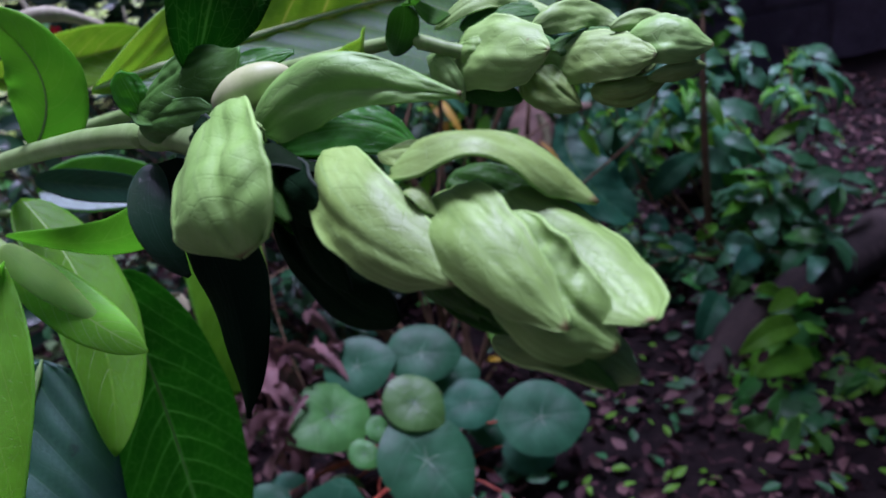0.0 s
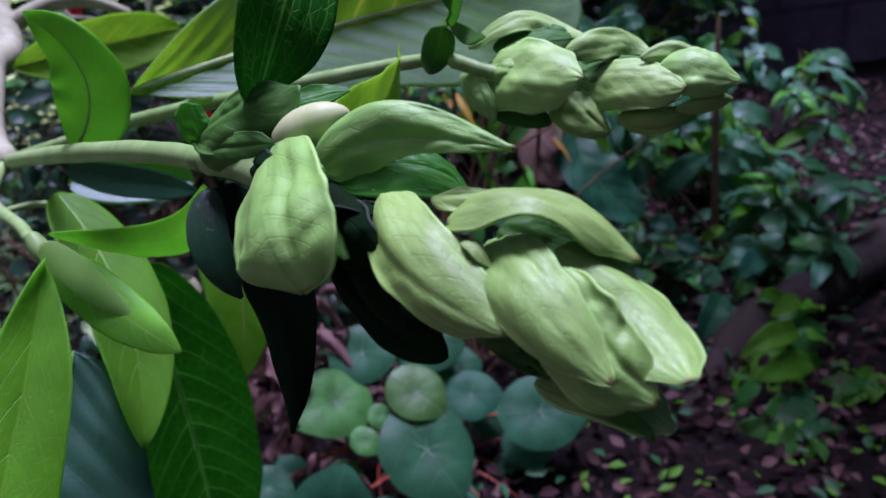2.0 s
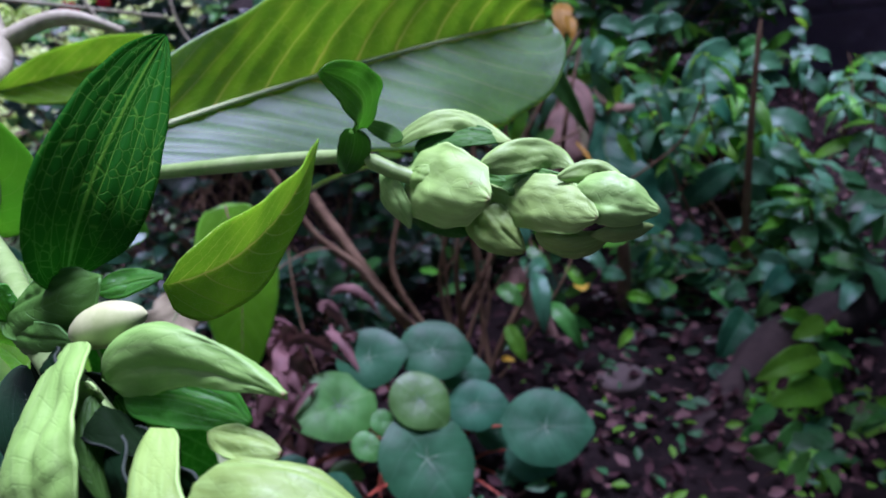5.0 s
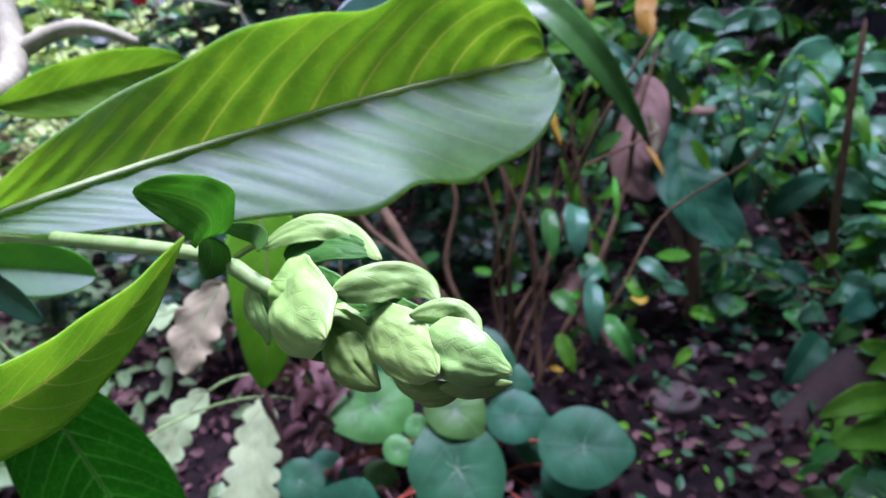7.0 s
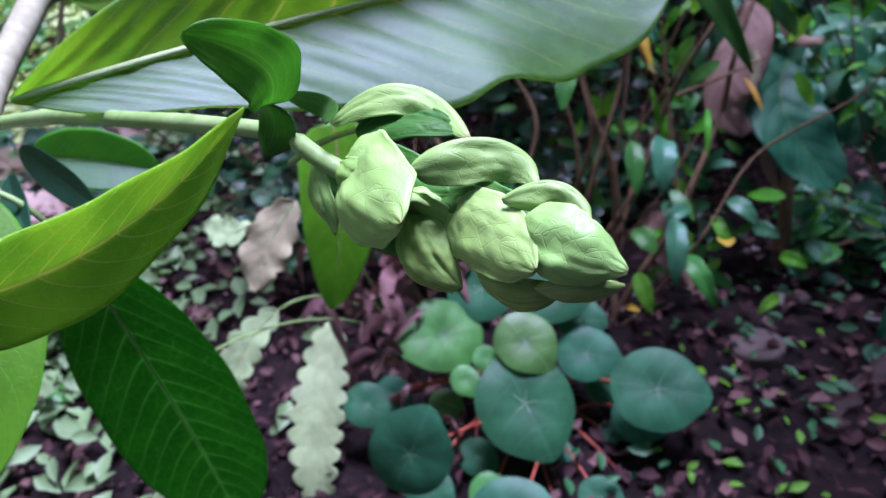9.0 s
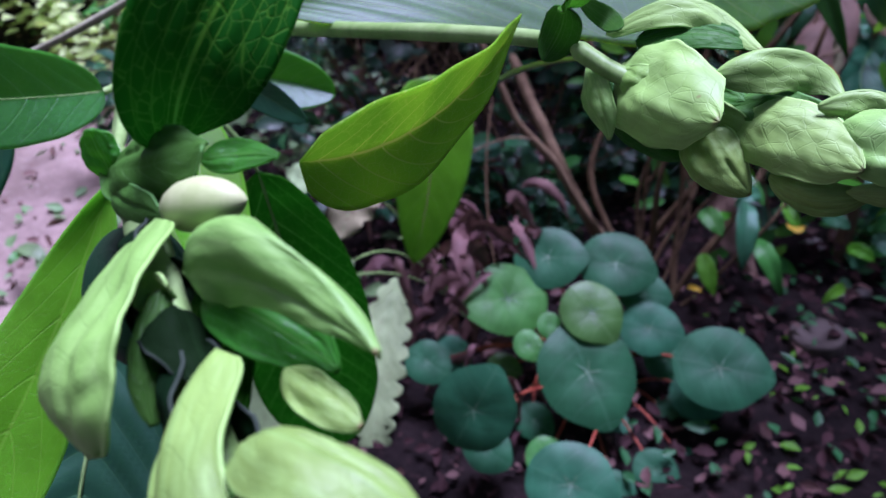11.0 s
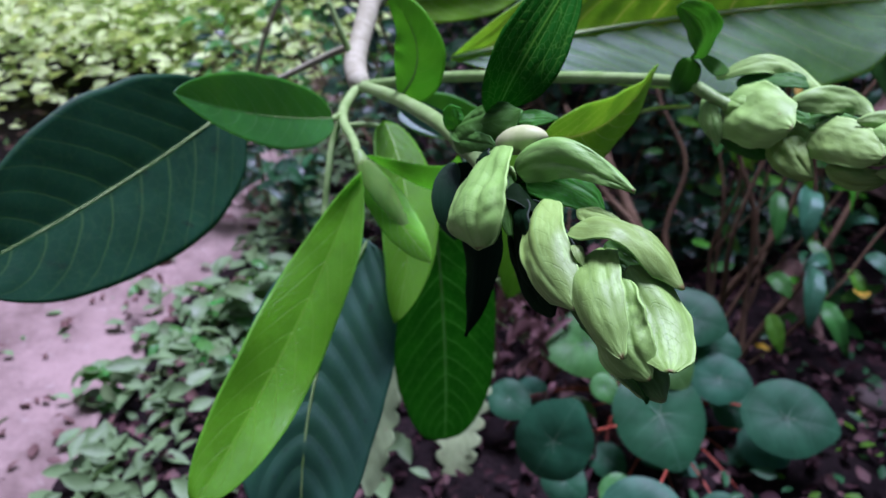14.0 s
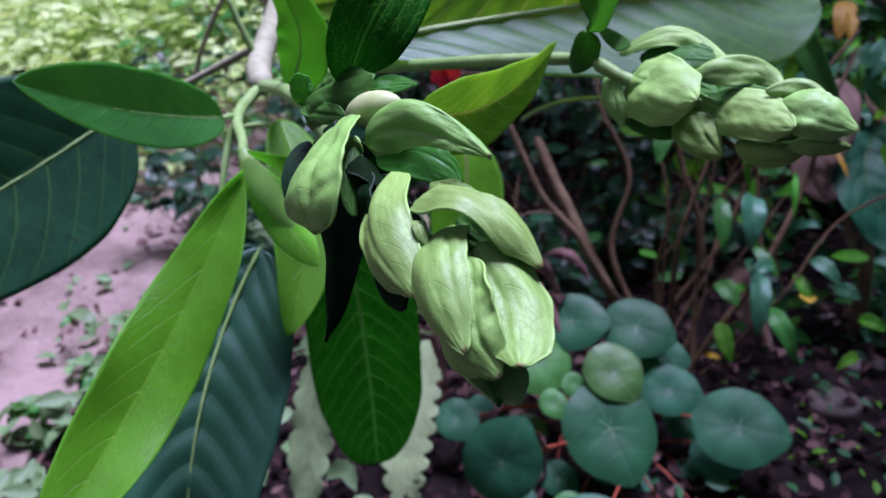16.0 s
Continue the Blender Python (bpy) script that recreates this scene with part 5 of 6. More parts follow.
ROTTEN = stem_material("rotten_bark", (0.02, 0.015, 0.013), (0.062, 0.046, 0.04), 0.9, 60.0, 0.003)
stump = thing("tree_stump", (0.19, 0.905, 0.0), "low weathered stump sawn flat", "stump")
block = new("wood", stump_mesh(0.031, 0.03))
block.data.materials.append(wood_end())
block.parent = stump
ORIGIN[block.name] = ORIGIN[stump.name]
root = tagged(part("fallen_log", tube_mesh("fallen_log", [(0.24, 0.80, -0.01), (0.34, 0.90, 0.005), (0.46, 0.99, 0.015), (0.70, 1.12, 0.03)], 0.024, 0.045, 40, 14, 0.35, 4), ROTTEN, None), "dark rotting log half sunk in litter", "log")


def stone_mesh(seed):
    rng = random.Random(seed)
    pts = []
    for i in range(8):
        for j in range(12):
            th, a = math.pi * i / 7, 6.28319 * j / 12
            p = Vector((math.sin(th) * math.cos(a), math.sin(th) * math.sin(a), 0.55 * math.cos(th)))
            pts.append(tuple(p * (1 + 0.25 * noise.noise(p * 1.7 + Vector((seed, 0, 0))))))
    return grid_mesh("stone", pts, 8, 12, close=True)


STONE = stem_material("pale_stone", (0.24, 0.21, 0.20), (0.44, 0.40, 0.38), 0.8, 60.0, 0.002)
for k, (x, y, s) in enumerate(((0.225, 1.02, 0.013), (0.255, 1.035, 0.010), (0.20, 1.13, 0.014), (0.30, 1.16, 0.011), (0.33, 1.0, 0.009), (0.12, 1.09, 0.010))):
    mesh = stone_mesh(k)
    mesh.materials.append(STONE)
    ob = tagged(new("stone", mesh), "small pale grey stone lying in the litter", "stone", "stones in the litter")
    ob.matrix_basis = pose(x, y, ground_height(x, y) + s * 0.3, 0, 0, k * 50) @ Matrix.Scale(s, 4)


# bushes
ovate = [unit_leaf("ovate_leaf", 0.46, m, 0.6, 0.85, seed=s, wave=0.05) for s, m in ((11, BUSH), (12, BUSH), (13, BUSH_MID))]
fresh = [unit_leaf("fresh_leaf", 0.44, m, 0.6, 0.85, seed=s, wave=0.06) for s, m in ((14, BUSH_FRESH), (15, BUSH_MID))]
tiny = [unit_leaf("hedge_leaf", 0.5, m, 0.6, 0.8, seed=s, nu=8, nv=5) for s, m in ((16, IVY), (17, IVY), (18, BUSH))]
mixed = lance[:2] + ovate


def blob(p, rx, ry, rz, count, small, large):
    return (*p, rx, ry, rz, count, small, large)


leafy("glossy_bush", (0.55, 1.25, 0.0), "dense bush of dark glossy oval leaves", "bush",
      [blob((0.4133, 1.1759, -0.0153), 0.16, 0.12, 0.09, 90, 0.045, 0.085), blob((0.3141, 1.2226, -0.0015), 0.08, 0.08, 0.05, 36, 0.035, 0.06), blob((0.4756, 1.1660, 0.0466), 0.14, 0.1, 0.1, 60, 0.05, 0.09),
       blob((0.2542, 1.0994, 0.0101), 0.05, 0.06, 0.04, 14, 0.035, 0.055), blob((0.5081, 1.0236, -0.0068), 0.12, 0.1, 0.1, 60, 0.05, 0.09)], ovate + waxy, CANE, 31)
leafy("fresh_green_bush", (0.50, 0.95, 0.0), "bush with bright green toothed leaves", "bush",
      [blob((0.4101, 0.9152, 0.0466), 0.07, 0.06, 0.05, 26, 0.035, 0.06), blob((0.3785, 0.8642, 0.0108), 0.06, 0.05, 0.03, 20, 0.035, 0.055), blob((0.4271, 0.8122, 0.0658), 0.07, 0.05, 0.05, 26, 0.035, 0.06)], fresh, CANE, 32)
leafy("low_herb", (0.36, 0.76, 0.0), "low herb with dark palmate leaves", "herb",
      [blob((0.3087, 0.7702, -0.0082), 0.08, 0.06, 0.02, 34, 0.03, 0.055), blob((0.3743, 0.7702, 0.0091), 0.06, 0.06, 0.03, 26, 0.04, 0.06)], ovate + fresh[:1], CANE, 33, stem_r=0.0015)
leafy("low_herb", (0.20, 0.78, 0.0), "low herb with narrow bluish leaves", "herb",
      [blob((0.1991, 0.8076, -0.0267), 0.05, 0.04, 0.012, 34, 0.022, 0.04), blob((0.1523, 0.7849, -0.0162), 0.06, 0.04, 0.012, 30, 0.022, 0.04)], lance[:1] + lance[2:3], CANE, 34, stem_r=0.001)
leafy("tall_seedling", (0.27, 0.77, 0.0), "thin seedling with fresh pointed leaves", "seedling", [blob((0.2463, 0.8002, -0.0156), 0.02, 0.02, 0.025, 10, 0.025, 0.04)], lance[1:2], RED_STEM, 35, stem_r=0.0012, droop=-0.2)
leafy("dark_hedge", (-0.20, 1.25, 0.0), "dense hedge of small dark leaves", "hedge",
      [blob((-0.0896, 1.1885, 0.1812), 0.10, 0.06, 0.10, 110, 0.025, 0.045), blob((0.0802, 1.2104, 0.0591), 0.11, 0.06, 0.09, 110, 0.03, 0.05), blob((-0.3793, 0.9697, 0.1673), 0.12, 0.06, 0.08, 140, 0.025, 0.045), blob((-0.2191, 1.0007, 0.1298), 0.11, 0.06, 0.09, 130, 0.025, 0.045), blob((-0.28, 1.22, 0.30), 0.32, 0.10, 0.26, 300, 0.028, 0.050), blob((-0.05, 1.32, 0.22), 0.2, 0.1, 0.2, 160, 0.028, 0.046), blob((-0.62, 1.15, 0.36), 0.16, 0.12, 0.26, 170, 0.028, 0.050)], tiny, CANE, 36, stem_r=0.002, up=0.55)
leafy("mixed_shrub", (0.20, 1.60, 0.0), "tall mixed shrub with green pointed leaves", "shrub",
      [blob((0.12, 1.50, 0.36), 0.22, 0.14, 0.28, 170, 0.05, 0.09), blob((0.45, 1.72, 0.40), 0.24, 0.14, 0.26, 150, 0.05, 0.1), blob((-0.25, 1.62, 0.40), 0.24, 0.14, 0.28, 160, 0.04, 0.08)], mixed, CANE, 37)
leafy("large_leaved_bush", (0.70, 1.45, 0.0), "bush with long drooping glossy leaves", "bush",
      [blob((0.4574, 1.4240, 0.1916), 0.12, 0.1, 0.08, 40, 0.07, 0.12), blob((0.5748, 1.3670, 0.1609), 0.12, 0.1, 0.12, 22, 0.06, 0.10), blob((0.3701, 1.5372, 0.2143), 0.1, 0.1, 0.06, 34, 0.05, 0.10), blob((0.2818, 1.2821, 0.3118), 0.08, 0.08, 0.05, 24, 0.04, 0.07), blob((0.1868, 1.3232, 0.3145), 0.10, 0.08, 0.06, 30, 0.04, 0.08), blob((0.74, 1.74, 0.16), 0.16, 0.1, 0.12, 34, 0.05, 0.09)], waxy + lance[1:2], CANE, 38, droop=0.45)
leafy("blue_green_bush", (0.62, 1.12, 0.0), "loose bush of small blue-green pointed leaves", "bush",
      [blob((0.3066, 1.2161, 0.2910), 0.10, 0.08, 0.07, 26, 0.03, 0.06), blob((0.3976, 1.1801, 0.1378), 0.10, 0.08, 0.07, 26, 0.035, 0.065), blob((0.2151, 1.1254, 0.1682), 0.05, 0.06, 0.06, 20, 0.025, 0.045)], waxy + lance[:2], CANE, 44)
glossy = thing("tall_glossy_shrub", (0.4464, 1.2088, -0.0710), "tall shrub with long blue-green glossy leaves", "shrub")
part("stem", tube_mesh("stem", [(0.4404, 1.1828, -0.1132), (0.4407, 1.2217, 0.1536), (0.4656, 1.2940, 0.3684)], 0.008, 0.004, 20, 8), CANE, glossy)
SIDE_LEAVES = [
    ("yellow", (0.1777, 1.3293, 0.4109), (0.1657, 1.2682, 0.3700), 0.030),
    ("yellow", (0.0949, 1.3716, 0.4127), (0.0952, 1.3208, 0.3853), 0.020),
    ("yellow", (0.0264, 1.1921, 0.3288), (0.0491, 1.1274, 0.2690), 0.012),
    ("wax", (0.2651, 1.4663, 0.3113), (0.2736, 1.4637, 0.3651), 0.036),
    ("wax", (0.3906, 1.5514, 0.3119), (0.2952, 1.4910, 0.3027), 0.036),
    ("wax", (0.2442, 1.4646, 0.3161), (0.2204, 1.4017, 0.2763), 0.042),
    ("fresh", (0.2998, 1.5168, 0.2846), (0.2309, 1.4645, 0.2799), 0.028),
    ("fresh", (0.2493, 1.4351, 0.2628), (0.1752, 1.3890, 0.2707), 0.020),
    ("mid", (0.4519, 1.5629, 0.2074), (0.4761, 1.5103, 0.1682), 0.034),
    ("mid", (0.0077, 1.1488, 0.3623), (0.0563, 1.1050, 0.3295), 0.034),
    ("fresh", (0.2280, 1.5865, 0.3303), (0.2876, 1.5485, 0.3036), 0.022),
    ("fresh", (0.1460, 1.4681, 0.3581), (0.2152, 1.4594, 0.3790), 0.022),
    ("mid", (0.3168, 1.5541, 0.2414), (0.3628, 1.5438, 0.2679), 0.026),
    ("wax", (0.3762, 1.7117, 0.2903), (0.4655, 1.7044, 0.3062), 0.045),
    ("fresh", (0.1486, 1.3880, 0.3195), (0.1192, 1.3591, 0.3411), 0.020),
    ("mid", (0.5153, 1.5382, 0.1410), (0.5433, 1.4910, 0.1099), 0.030),
    ("wax", (0.5796, 1.4586, 0.0810), (0.4652, 1.4104, 0.0999), 0.045),
    ("mid", (0.5369, 1.4774, 0.1293), (0.5811, 1.4400, 0.1093), 0.035),
    ("fresh", (0.3939, 1.4592, 0.1497), (0.4475, 1.4262, 0.1339), 0.020),
    ("wax", (0.4832, 1.5383, 0.1529), (0.5251, 1.5107, 0.1508), 0.018),
    ("wax", (0.4807, 1.4628, 0.2785), (0.3689, 1.3728, 0.2105), 0.078),
    ("wax", (0.5899, 1.5150, 0.2238), (0.5001, 1.4732, 0.2284), 0.042),
    ("wax", (0.5978, 1.4998, 0.1950), (0.5143, 1.4615, 0.2032), 0.037),
    ("wax", (0.4527, 1.3427, 0.1870), (0.5037, 1.3280, 0.1821), 0.011),
    ("wax", (0.4104, 1.3240, 0.1721), (0.4313, 1.2972, 0.1586), 0.020),
    ("wax", (0.4353, 1.2546, 0.1452), (0.4888, 1.2308, 0.1242), 0.044),
    ("wax", (0.4920, 1.2787, 0.1637), (0.5350, 1.2514, 0.1408), 0.033),
    ("wax", (0.5188, 1.2802, 0.0557), (0.4621, 1.2449, 0.0584), 0.025),
    ("wax", (0.3736, 1.1220, 0.0458), (0.3302, 1.0844, 0.0395), 0.023),
    ("wax", (0.4192, 1.0899, 0.0737), (0.4550, 1.0651, 0.0580), 0.037),
    ("wax", (0.3046, 1.1054, 0.0448), (0.2715, 1.0949, 0.0800), 0.020),
    ("wax", (0.3961, 1.0654, 0.0416), (0.3541, 1.0347, 0.0461), 0.027),
    ("wax", (0.4511, 1.0571, 0.1059), (0.4647, 1.0277, 0.0910), 0.035),
    ("wax", (0.5074, 1.4092, 0.1777), (0.4638, 1.3386, 0.1158), 0.009),
    ("dark", (0.3313, 1.1812, 0.1221), (0.4228, 1.2086, 0.1725), 0.041),
    ("dark", (0.3918, 1.3558, 0.2329), (0.4440, 1.3179, 0.1885), 0.034),
    ("dark", (0.3077, 0.9318, 0.0109), (0.3528, 0.9048, -0.0123), 0.027),
    ("dark", (0.3828, 1.0215, 0.0328), (0.3299, 0.9625, -0.0060), 0.042),
    ("dark", (0.4446, 1.0416, 0.0824), (0.3957, 0.9993, 0.0702), 0.035),
    ("dark", (0.4211, 0.9749, 0.0192), (0.4485, 0.9769, 0.0517), 0.042),
    ("dark", (0.3516, 1.1325, 0.0721), (0.3835, 1.1083, 0.0588), 0.031),
    ("dark", (0.2520, 1.1091, 0.0717), (0.2870, 1.1051, 0.0911), 0.023),
    ("dark", (0.3145, 1.1426, 0.1037), (0.3474, 1.1222, 0.0963), 0.031),
    ("fresh", (0.4155, 0.8617, 0.0704), (0.3256, 0.8193, 0.0740), 0.032),
    ("fresh", (0.4222, 0.8349, 0.0426), (0.3380, 0.7985, 0.0541), 0.035),
    ("fresh", (0.4444, 0.9629, 0.0497), (0.3986, 0.9445, 0.0767), 0.019),
    ("fresh", (0.3978, 1.3199, 0.1701), (0.4098, 1.2900, 0.1549), 0.019),
    ("fresh", (0.4647, 1.3368, 0.1723), (0.4832, 1.2984, 0.1403), 0.022),
    ("fresh", (0.3252, 1.2065, 0.1671), (0.3708, 1.1982, 0.1753), 0.021),
    ("fresh", (0.4112, 1.1853, 0.0378), (0.4453, 1.1813, 0.0577), 0.020),
    ("fresh", (0.4756, 1.2056, 0.0469), (0.4921, 1.1844, 0.0447), 0.016),
    ("mid", (0.4726, 1.4945, 0.2351), (0.5034, 1.4977, 0.2685), 0.031),
    ("mid", (0.5095, 1.5143, 0.2540), (0.5569, 1.5106, 0.2693), 0.037),
    ("mid", (0.5299, 1.4262, 0.1975), (0.4837, 1.3861, 0.1881), 0.030),
    ("mid", (0.2981, 1.1222, 0.0757), (0.2558, 1.0807, 0.0623), 0.023),
    ("mid", (0.3451, 1.0576, 0.0483), (0.3679, 1.0294, 0.0318), 0.025),
    ("mid", (0.4297, 1.0231, 0.0570), (0.3812, 0.9829, 0.0482), 0.028),
    ("mid", (0.4108, 0.8958, 0.0497), (0.4342, 0.8645, 0.0278), 0.032),
    ("mid", (0.3412, 0.8068, 0.0068), (0.2881, 0.7717, 0.0084), 0.036),
    ("mid", (0.3818, 0.7952, 0.0115), (0.3285, 0.7575, 0.0087), 0.042),
    ("mid", (0.2967, 0.7568, -0.0001), (0.3372, 0.7575, 0.0253), 0.035),
    ("mid", (0.3713, 0.7469, 0.0141), (0.3268, 0.7145, 0.0168), 0.034),
]
placed_leaves(glossy, SIDE_LEAVES, 400)

leafy("flowering_hedge", (-0.60, 1.35, 0.0), "loose hedge with small leaves and twigs", "hedge",
      [blob((-0.75, 1.35, 0.45), 0.25, 0.16, 0.22, 150, 0.03, 0.055), blob((-0.45, 1.65, 0.5), 0.3, 0.16, 0.22, 150, 0.03, 0.06), blob((-1.15, 1.55, 0.22), 0.22, 0.2, 0.16, 120, 0.03, 0.055)], tiny[:1] + fresh[1:] + ovate[2:], CANE, 39, stem_r=0.002)
leafy("lane_side_bush", (-0.72, 1.12, 0.0), "small dark bush beside the lane", "bush",
      [blob((-0.84, 1.14, 0.14), 0.15, 0.14, 0.12, 170, 0.025, 0.05)], tiny, CANE, 40, stem_r=0.0015)

pale_weed = [unit_leaf("weed_leaf", 0.5, LOW, 0.6, 0.8, seed=s, nu=8, nv=5) for s in (21, 22)]
leafy("lane_weed", (-0.72, 0.84, 0.0), "low grey-green weed with broad pale leaves", "weed",
      [blob((-0.74, 0.86, 0.07), 0.13, 0.10, 0.04, 80, 0.03, 0.06), blob((-0.66, 0.68, 0.04), 0.12, 0.12, 0.03, 80, 0.025, 0.05)], pale_weed + fresh[1:], STEM, 41, stem_r=0.0012)

# red blossoms
petal = unit_leaf("petal", 0.62, RED, 0.6, 0.5, seed=5, nu=8, nv=5)
for at in ((-0.408, 0.988, 0.529), (-0.1413, 0.5390, 0.5187), (-0.4332, 1.1379, 0.5155)):
    bloom = thing("red_blossom", at, "small bright red blossom on a twig", "flower", "red blossoms")
    for k in range(7):
        a = k * 0.9
        set_leaf(bloom, petal, at, (math.cos(a), -0.3, math.sin(a)), (0, -1, 0.3), 0.012, "petal")
    part("stalk", tube_mesh("stalk", [at, (at[0] - 0.02, at[1] * 0.5 + 0.65, at[2] * 0.8), (at[0] - 0.05, 1.40, 0.30)], 0.0010, 0.0016, 14, 5), CANE, bloom)

# pale bare branches behind the shrub
bare = thing("bare_branch", (-0.85, 1.15, 0.0), "pale leafless branch with thin bare twigs", "branch")
part("limb", tube_mesh("limb", [(-0.85, 1.15, -0.02), (-0.80, 1.10, 0.3), (-0.5295, 0.9693, 0.5625)], 0.006, 0.003, 20, 8, 0.3, 5), STEM_PALE, bare)
part("twig", tube_mesh("twig", [(-0.5295, 0.9693, 0.5625), (-0.4110, 0.9782, 0.5365), (-0.2925, 0.9865, 0.5094)], 0.003, 0.002, 16, 6), STEM_PALE, bare)
part("twig", tube_mesh("twig", [(-0.3835, 0.9530, 0.5842), (-0.3700, 0.9395, 0.5565), (-0.3513, 0.9250, 0.5253)], 0.003, 0.002, 16, 6), STEM_PALE, bare)
part("twig", tube_mesh("twig", [(-0.2992, 1.0083, 0.5488), (-0.2924, 0.9872, 0.5105), (-0.2753, 0.9732, 0.4807)], 0.002, 0.0015, 16, 6), STEM_PALE, bare)


# wall behind the bushes
def wall_material():
    n = Nodes("stained_block_wall")
    where = n.add("ShaderNodeNewGeometry").outputs["Position"]
    tone = n.mix(n.ramp(n.noise(4.0, where, 8.0, 0.7), 0.35, 0.65), (0.15, 0.11, 0.155), (0.30, 0.23, 0.31))
    return n.finish(tone, 0.9, n.bump(n.noise(90.0, where, 6.0), 0.6, 0.004))


def box_mesh(name, lo, hi, bevel=0.004):
    bm = bmesh.new()
    bmesh.ops.create_cube(bm, size=1.0)
    for v in bm.verts:
        v.co = Vector(((l + h) / 2 + c * (h - l) for l, h, c in zip(lo, hi, v.co)))
    bmesh.ops.bevel(bm, geom=bm.edges[:], offset=bevel, segments=2, affect="EDGES")
    mesh = bpy.data.meshes.new(name)
    bm.to_mesh(mesh)
    bm.free()
    return mesh


WALL = wall_material()
wall = tagged(part("wall_north", box_mesh("wall_north", (0.75, 2.18, -0.05), (4.2, 2.30, 1.3)), WALL, None), "stained grey-purple block wall", "wall", kind="structure")
block_mesh = box_mesh("block", (0.0, -0.012, 0.0), (0.385, 0.0, 0.19), 0.006)
block_mesh.materials.append(WALL)
for row in range(6):
    for col in range(8):
        ob = new("block", block_mesh)
        ob.parent = wall
        ob.location = (0.75 + col * 0.395 - (0.19 if row % 2 else 0.0), 2.182, -0.05 + row * 0.2 + 0.005)


# lane with weeds, bright hedge beyond it, unseen canopy and rear hedge for shade
pts, uvs = [], []
for i in range(90):
    y = -1.2 + i * 0.05
    mid = -1.02 - 0.28 * (y - 0.6) + 0.05 * noise.noise(Vector((y * 2, 0.2, 0)))
    half = 0.30 + 0.08 * noise.noise(Vector((y * 3, 5.0, 0)))
    for j in range(15):
        f = j / 7 - 1
        x = mid + f * half
        pts.append((x, y, ground_height(x, y) + 0.014 * (1 - f ** 4) - 0.002))
        uvs.append((x, y))
lane = tagged(part("lane", grid_mesh("lane", pts, 90, 15, uvs), LANE, None), "trodden pinkish earth lane with scattered grit", "path", kind="structure")


def scatter(name, count, place, material, label, category, seed, small, large, wide=0.5, up=(0.6, 1.0), lift=0.0, curl=0.0):
    """Uncountable small leaves in one mesh: each a folded blade of six faces."""
    rng = random.Random(seed)
    verts, faces, uvs = [], [], []
    for k in range(count):
        x, y, z = place(rng)
        a, size = rng.uniform(0, 6.283), rng.uniform(small, large)
        way = Vector((math.cos(a), math.sin(a), rng.uniform(-0.35, 0.35))).normalized()
        nrm = Vector((rng.uniform(-0.7, 0.7), rng.uniform(-0.7, 0.5), rng.uniform(*up)))
        nrm = (nrm - way * nrm.dot(way)).normalized()
        side = way.cross(nrm)
        base = len(verts)
        bend = rng.uniform(-curl, curl)
        for u, w in ((0.0, 0.06), (0.35, 1.0), (0.7, 0.75), (1.0, 0.05)):
            c = Vector((x, y, z + lift)) + way * (u * size) + nrm * (bend * size * u * (1 - u) * 2)
            for v in (-1, 0, 1):
                verts.append(tuple(c + side * (v * w * wide * size * 0.5) + nrm * (abs(v) * 0.12 * size * w)))
                uvs.append((u, (v + 1) / 2))
        for r in range(3):
            for q in range(2):
                i = base + r * 3 + q
                faces.append((i, i + 1, i + 4, i + 3))
    mesh = bpy.data.meshes.new(name)
    mesh.from_pydata(verts, [], faces)
    mesh.shade_smooth()
    layer = mesh.uv_layers.new(name="UVMap")
    for loop in mesh.loops:
        layer.data[loop.index].uv = uvs[loop.vertex_index]
    return tagged(part(name, mesh, material, None), label, category, kind="stuff")


def back_hedge(rng):
    x, y = rng.uniform(-1.0, 0.66), rng.uniform(1.75, 2.12)
    return x, y, rng.uniform(0.0, 0.95)


# added hedge out of view, behind the camera and to its right, cutting fill light
def behind(rng):
    x = rng.uniform(-2.5, 2.5)
    if rng.random() < 0.35:
        return 1.9 + rng.gauss(0, 0.12), rng.uniform(-1.3, 1.5), rng.uniform(0.0, 0.7)
    return x, -1.3 + rng.gauss(0, 0.12), rng.uniform(0.0, 1.6)


# added leaves above the view, placed where they block the sun
def crown(rng):
    pick = rng.random()
    if pick < 0.55:
        x, y = rng.uniform(0.28, 0.95), rng.uniform(0.90, 1.26)
    elif pick < 0.74:
        x, y = rng.uniform(0.12, 0.85), rng.uniform(1.26, 1.62)
    else:
        x, y = rng.uniform(-0.45, 0.02), rng.uniform(1.25, 1.62)
    return x, y, 1.0 + 0.12 * noise.noise(Vector((x, y, 3.0))) + rng.uniform(0, 0.4)


def on_ground(x0, x1, y0, y1, top=0.01):
    def place(rng):
        x, y = rng.uniform(x0, x1), rng.uniform(y0, y1)
        return x, y, ground_height(x, y) + rng.uniform(0.002, top)
    return place


def lane_edge(rng):
    y = rng.uniform(0.2, 2.2)
    x = -1.02 - 0.28 * (y - 0.6) + 0.30 + abs(rng.gauss(0, 0.16))
    return x, y, ground_height(x, y) + rng.uniform(0.0, 0.05)


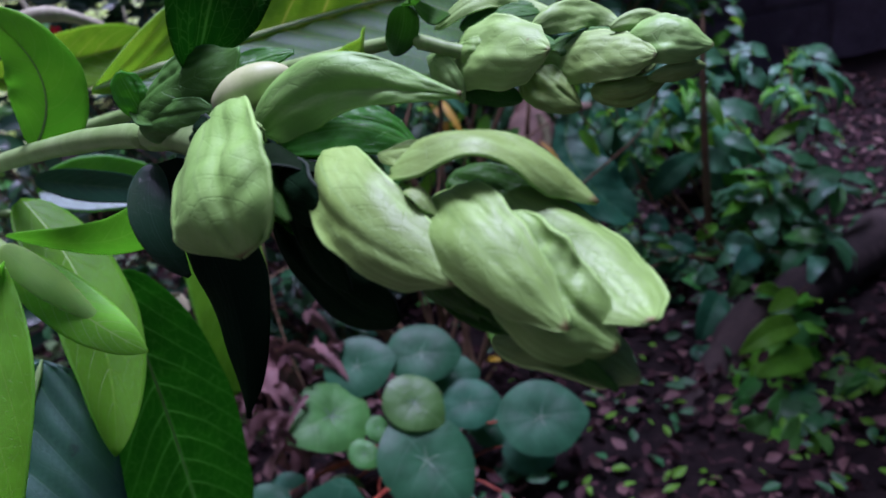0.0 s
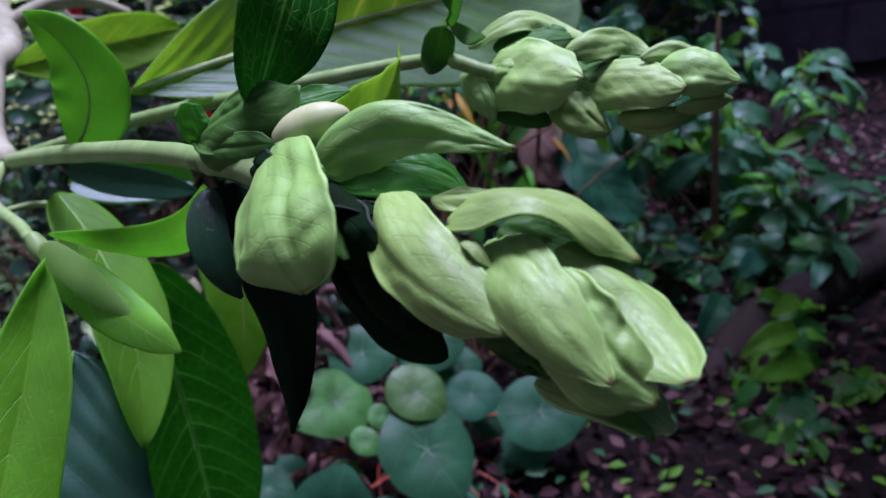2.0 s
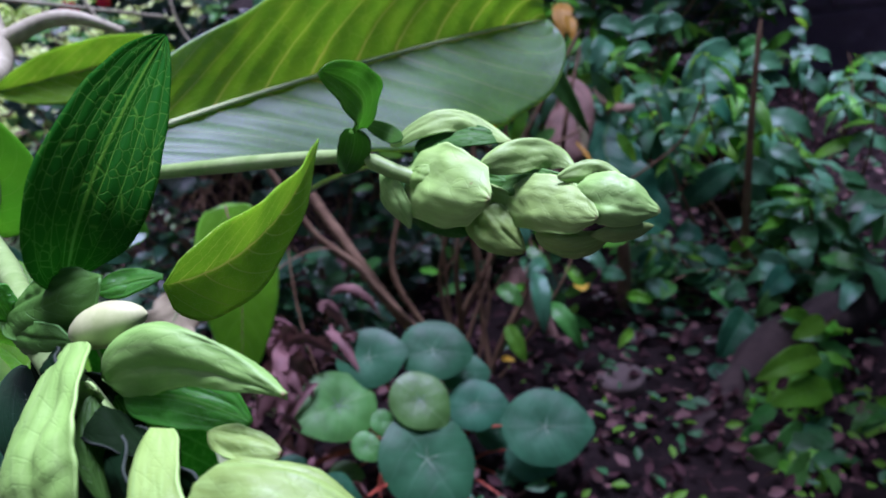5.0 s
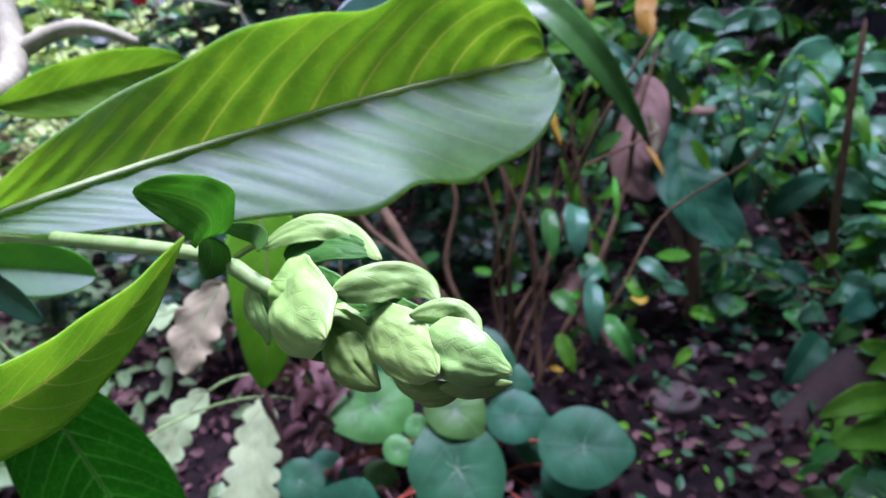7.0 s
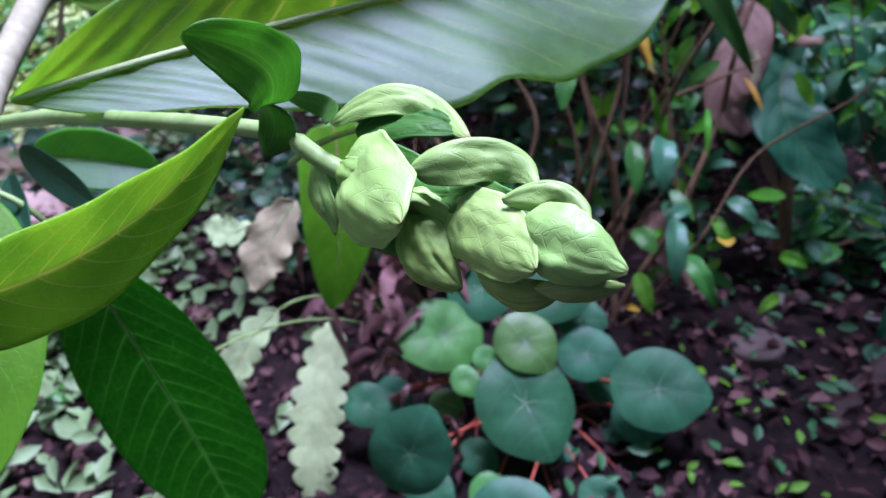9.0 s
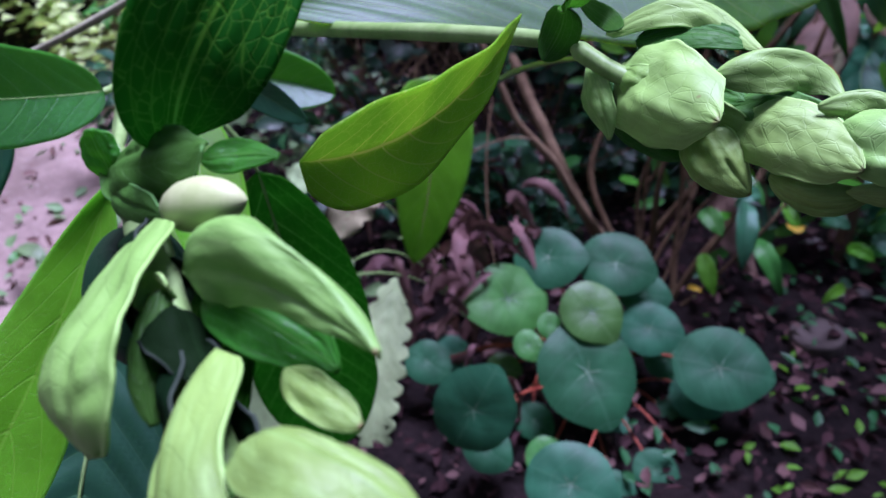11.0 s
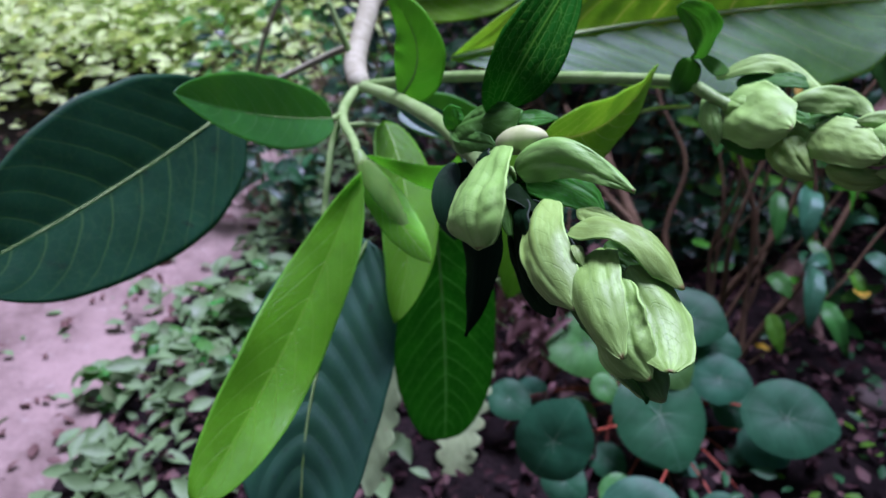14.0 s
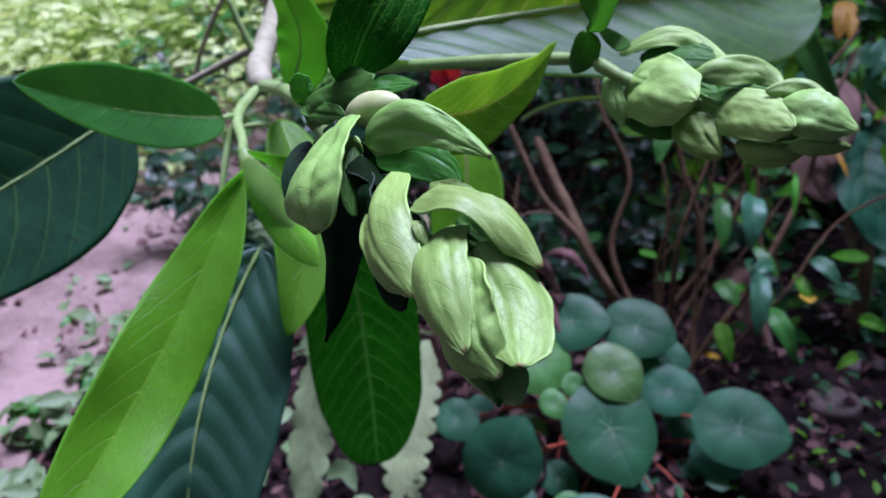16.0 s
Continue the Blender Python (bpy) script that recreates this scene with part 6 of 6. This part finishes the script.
def far_hedge(rng):
    x, y = rng.uniform(-6.0, -1.1), rng.uniform(1.25, 5.2)
    hump = 0.32 + 0.22 * noise.noise(Vector((x * 1.5, y * 1.5, 1.0)))
    if x > -1.5:
        hump *= max(0.0, (-1.0 - x) / 0.5)
    edge = 0.45 * noise.noise(Vector((x * 0.9, y * 0.9, 7.0)))
    if y < 1.35 + edge or x < -5.2 + edge or y > 4.6 + edge * 2:
        x, y = -1.3 - abs(rng.gauss(0, 1.0)), 2.1 + rng.gauss(0, 0.45)
    return x, y, max(0.0, hump + rng.gauss(0, 0.05)) * rng.uniform(0.75, 1.05)


scatter("leaf_litter", 6000, on_ground(-0.7, 1.1, 0.45, 2.1, 0.02), DEAD_DARK, "dry purple-brown fallen leaves", "leaf litter", 51, 0.006, 0.026, 0.5, (0.4, 1.0), curl=0.5)
scatter("leaf_litter", 2600, on_ground(-0.7, 1.1, 0.5, 2.0, 0.025), DEAD, "dry light brown fallen leaves", "leaf litter", 52, 0.006, 0.024, 0.6, (0.4, 1.0), curl=0.5)
scatter("ground_weeds", 420, on_ground(0.0, 0.9, 0.62, 1.6, 0.03), BUSH, "tiny green weeds on the soil", "weeds", 53, 0.012, 0.028)
scatter("ground_weeds", 130, on_ground(0.03, 0.5, 0.55, 0.95, 0.02), BUSH_FRESH, "tiny fresh green seedlings on the litter", "weeds", 63, 0.008, 0.022, curl=0.2)
scatter("lane_weeds", 1100, lane_edge, LOW, "grey-green low weeds along the lane", "weeds", 54, 0.02, 0.05)
scatter("sunny_hedge", 62000, far_hedge, LAWN, "green ground cover beyond the lane, sunlight painted into its colour", "ground cover", 55, 0.022, 0.055)
scatter("back_hedge", 3600, back_hedge, IVY, "deep shady hedge of dark leaves", "hedge", 56, 0.04, 0.09, up=(0.2, 0.8))
scatter("rear_hedge", 4200, behind, BUSH, "unseen dark hedge behind the camera, added to cut fill light", "hedge", 57, 0.07, 0.14, up=(0.1, 0.6))
scatter("lane_weeds", 320, on_ground(-1.75, -0.5, 0.3, 2.2, 0.02), LOW, "grey-green small weeds scattered on the lane", "weeds", 58, 0.015, 0.04)
scatter("lane_litter", 900, on_ground(-1.9, -0.5, 0.3, 2.2, 0.02), DEAD, "dry fallen leaves on the lane", "leaf litter", 59, 0.015, 0.035, curl=0.4)

# unseen trees added only to shade the back of the plot
for k, (x, y) in enumerate(((1.5, 1.6), (0.3, 2.6))):
    tall = thing("unseen_shade_tree", (x, y, 0.0), "unseen slender tree added to shade the background", "tree", "shade trees")
    part("trunk", tube_mesh("trunk", [(x, y, -0.05), (x + 0.05, y, 0.9), (x - 0.1, y - 0.1, 1.8), (x - 0.2, y - 0.1, 2.3)], 0.06, 0.03, 24, 12, 0.15, k), BARK, tall)
    for q in range(5):
        a = q * 1.26 + k
        part("limb", tube_mesh("limb", [(x, y, 1.3), (x + 0.4 * math.cos(a), y + 0.4 * math.sin(a), 1.7), (x + 0.9 * math.cos(a), y + 0.9 * math.sin(a), 1.9)], 0.025, 0.008, 16, 8, 0.15, q), BARK, tall)
scatter("tree_foliage", 185, crown, BUSH, "unseen overhead foliage added to block light from the background", "foliage", 60, 0.10, 0.22, up=(0.5, 1.0))
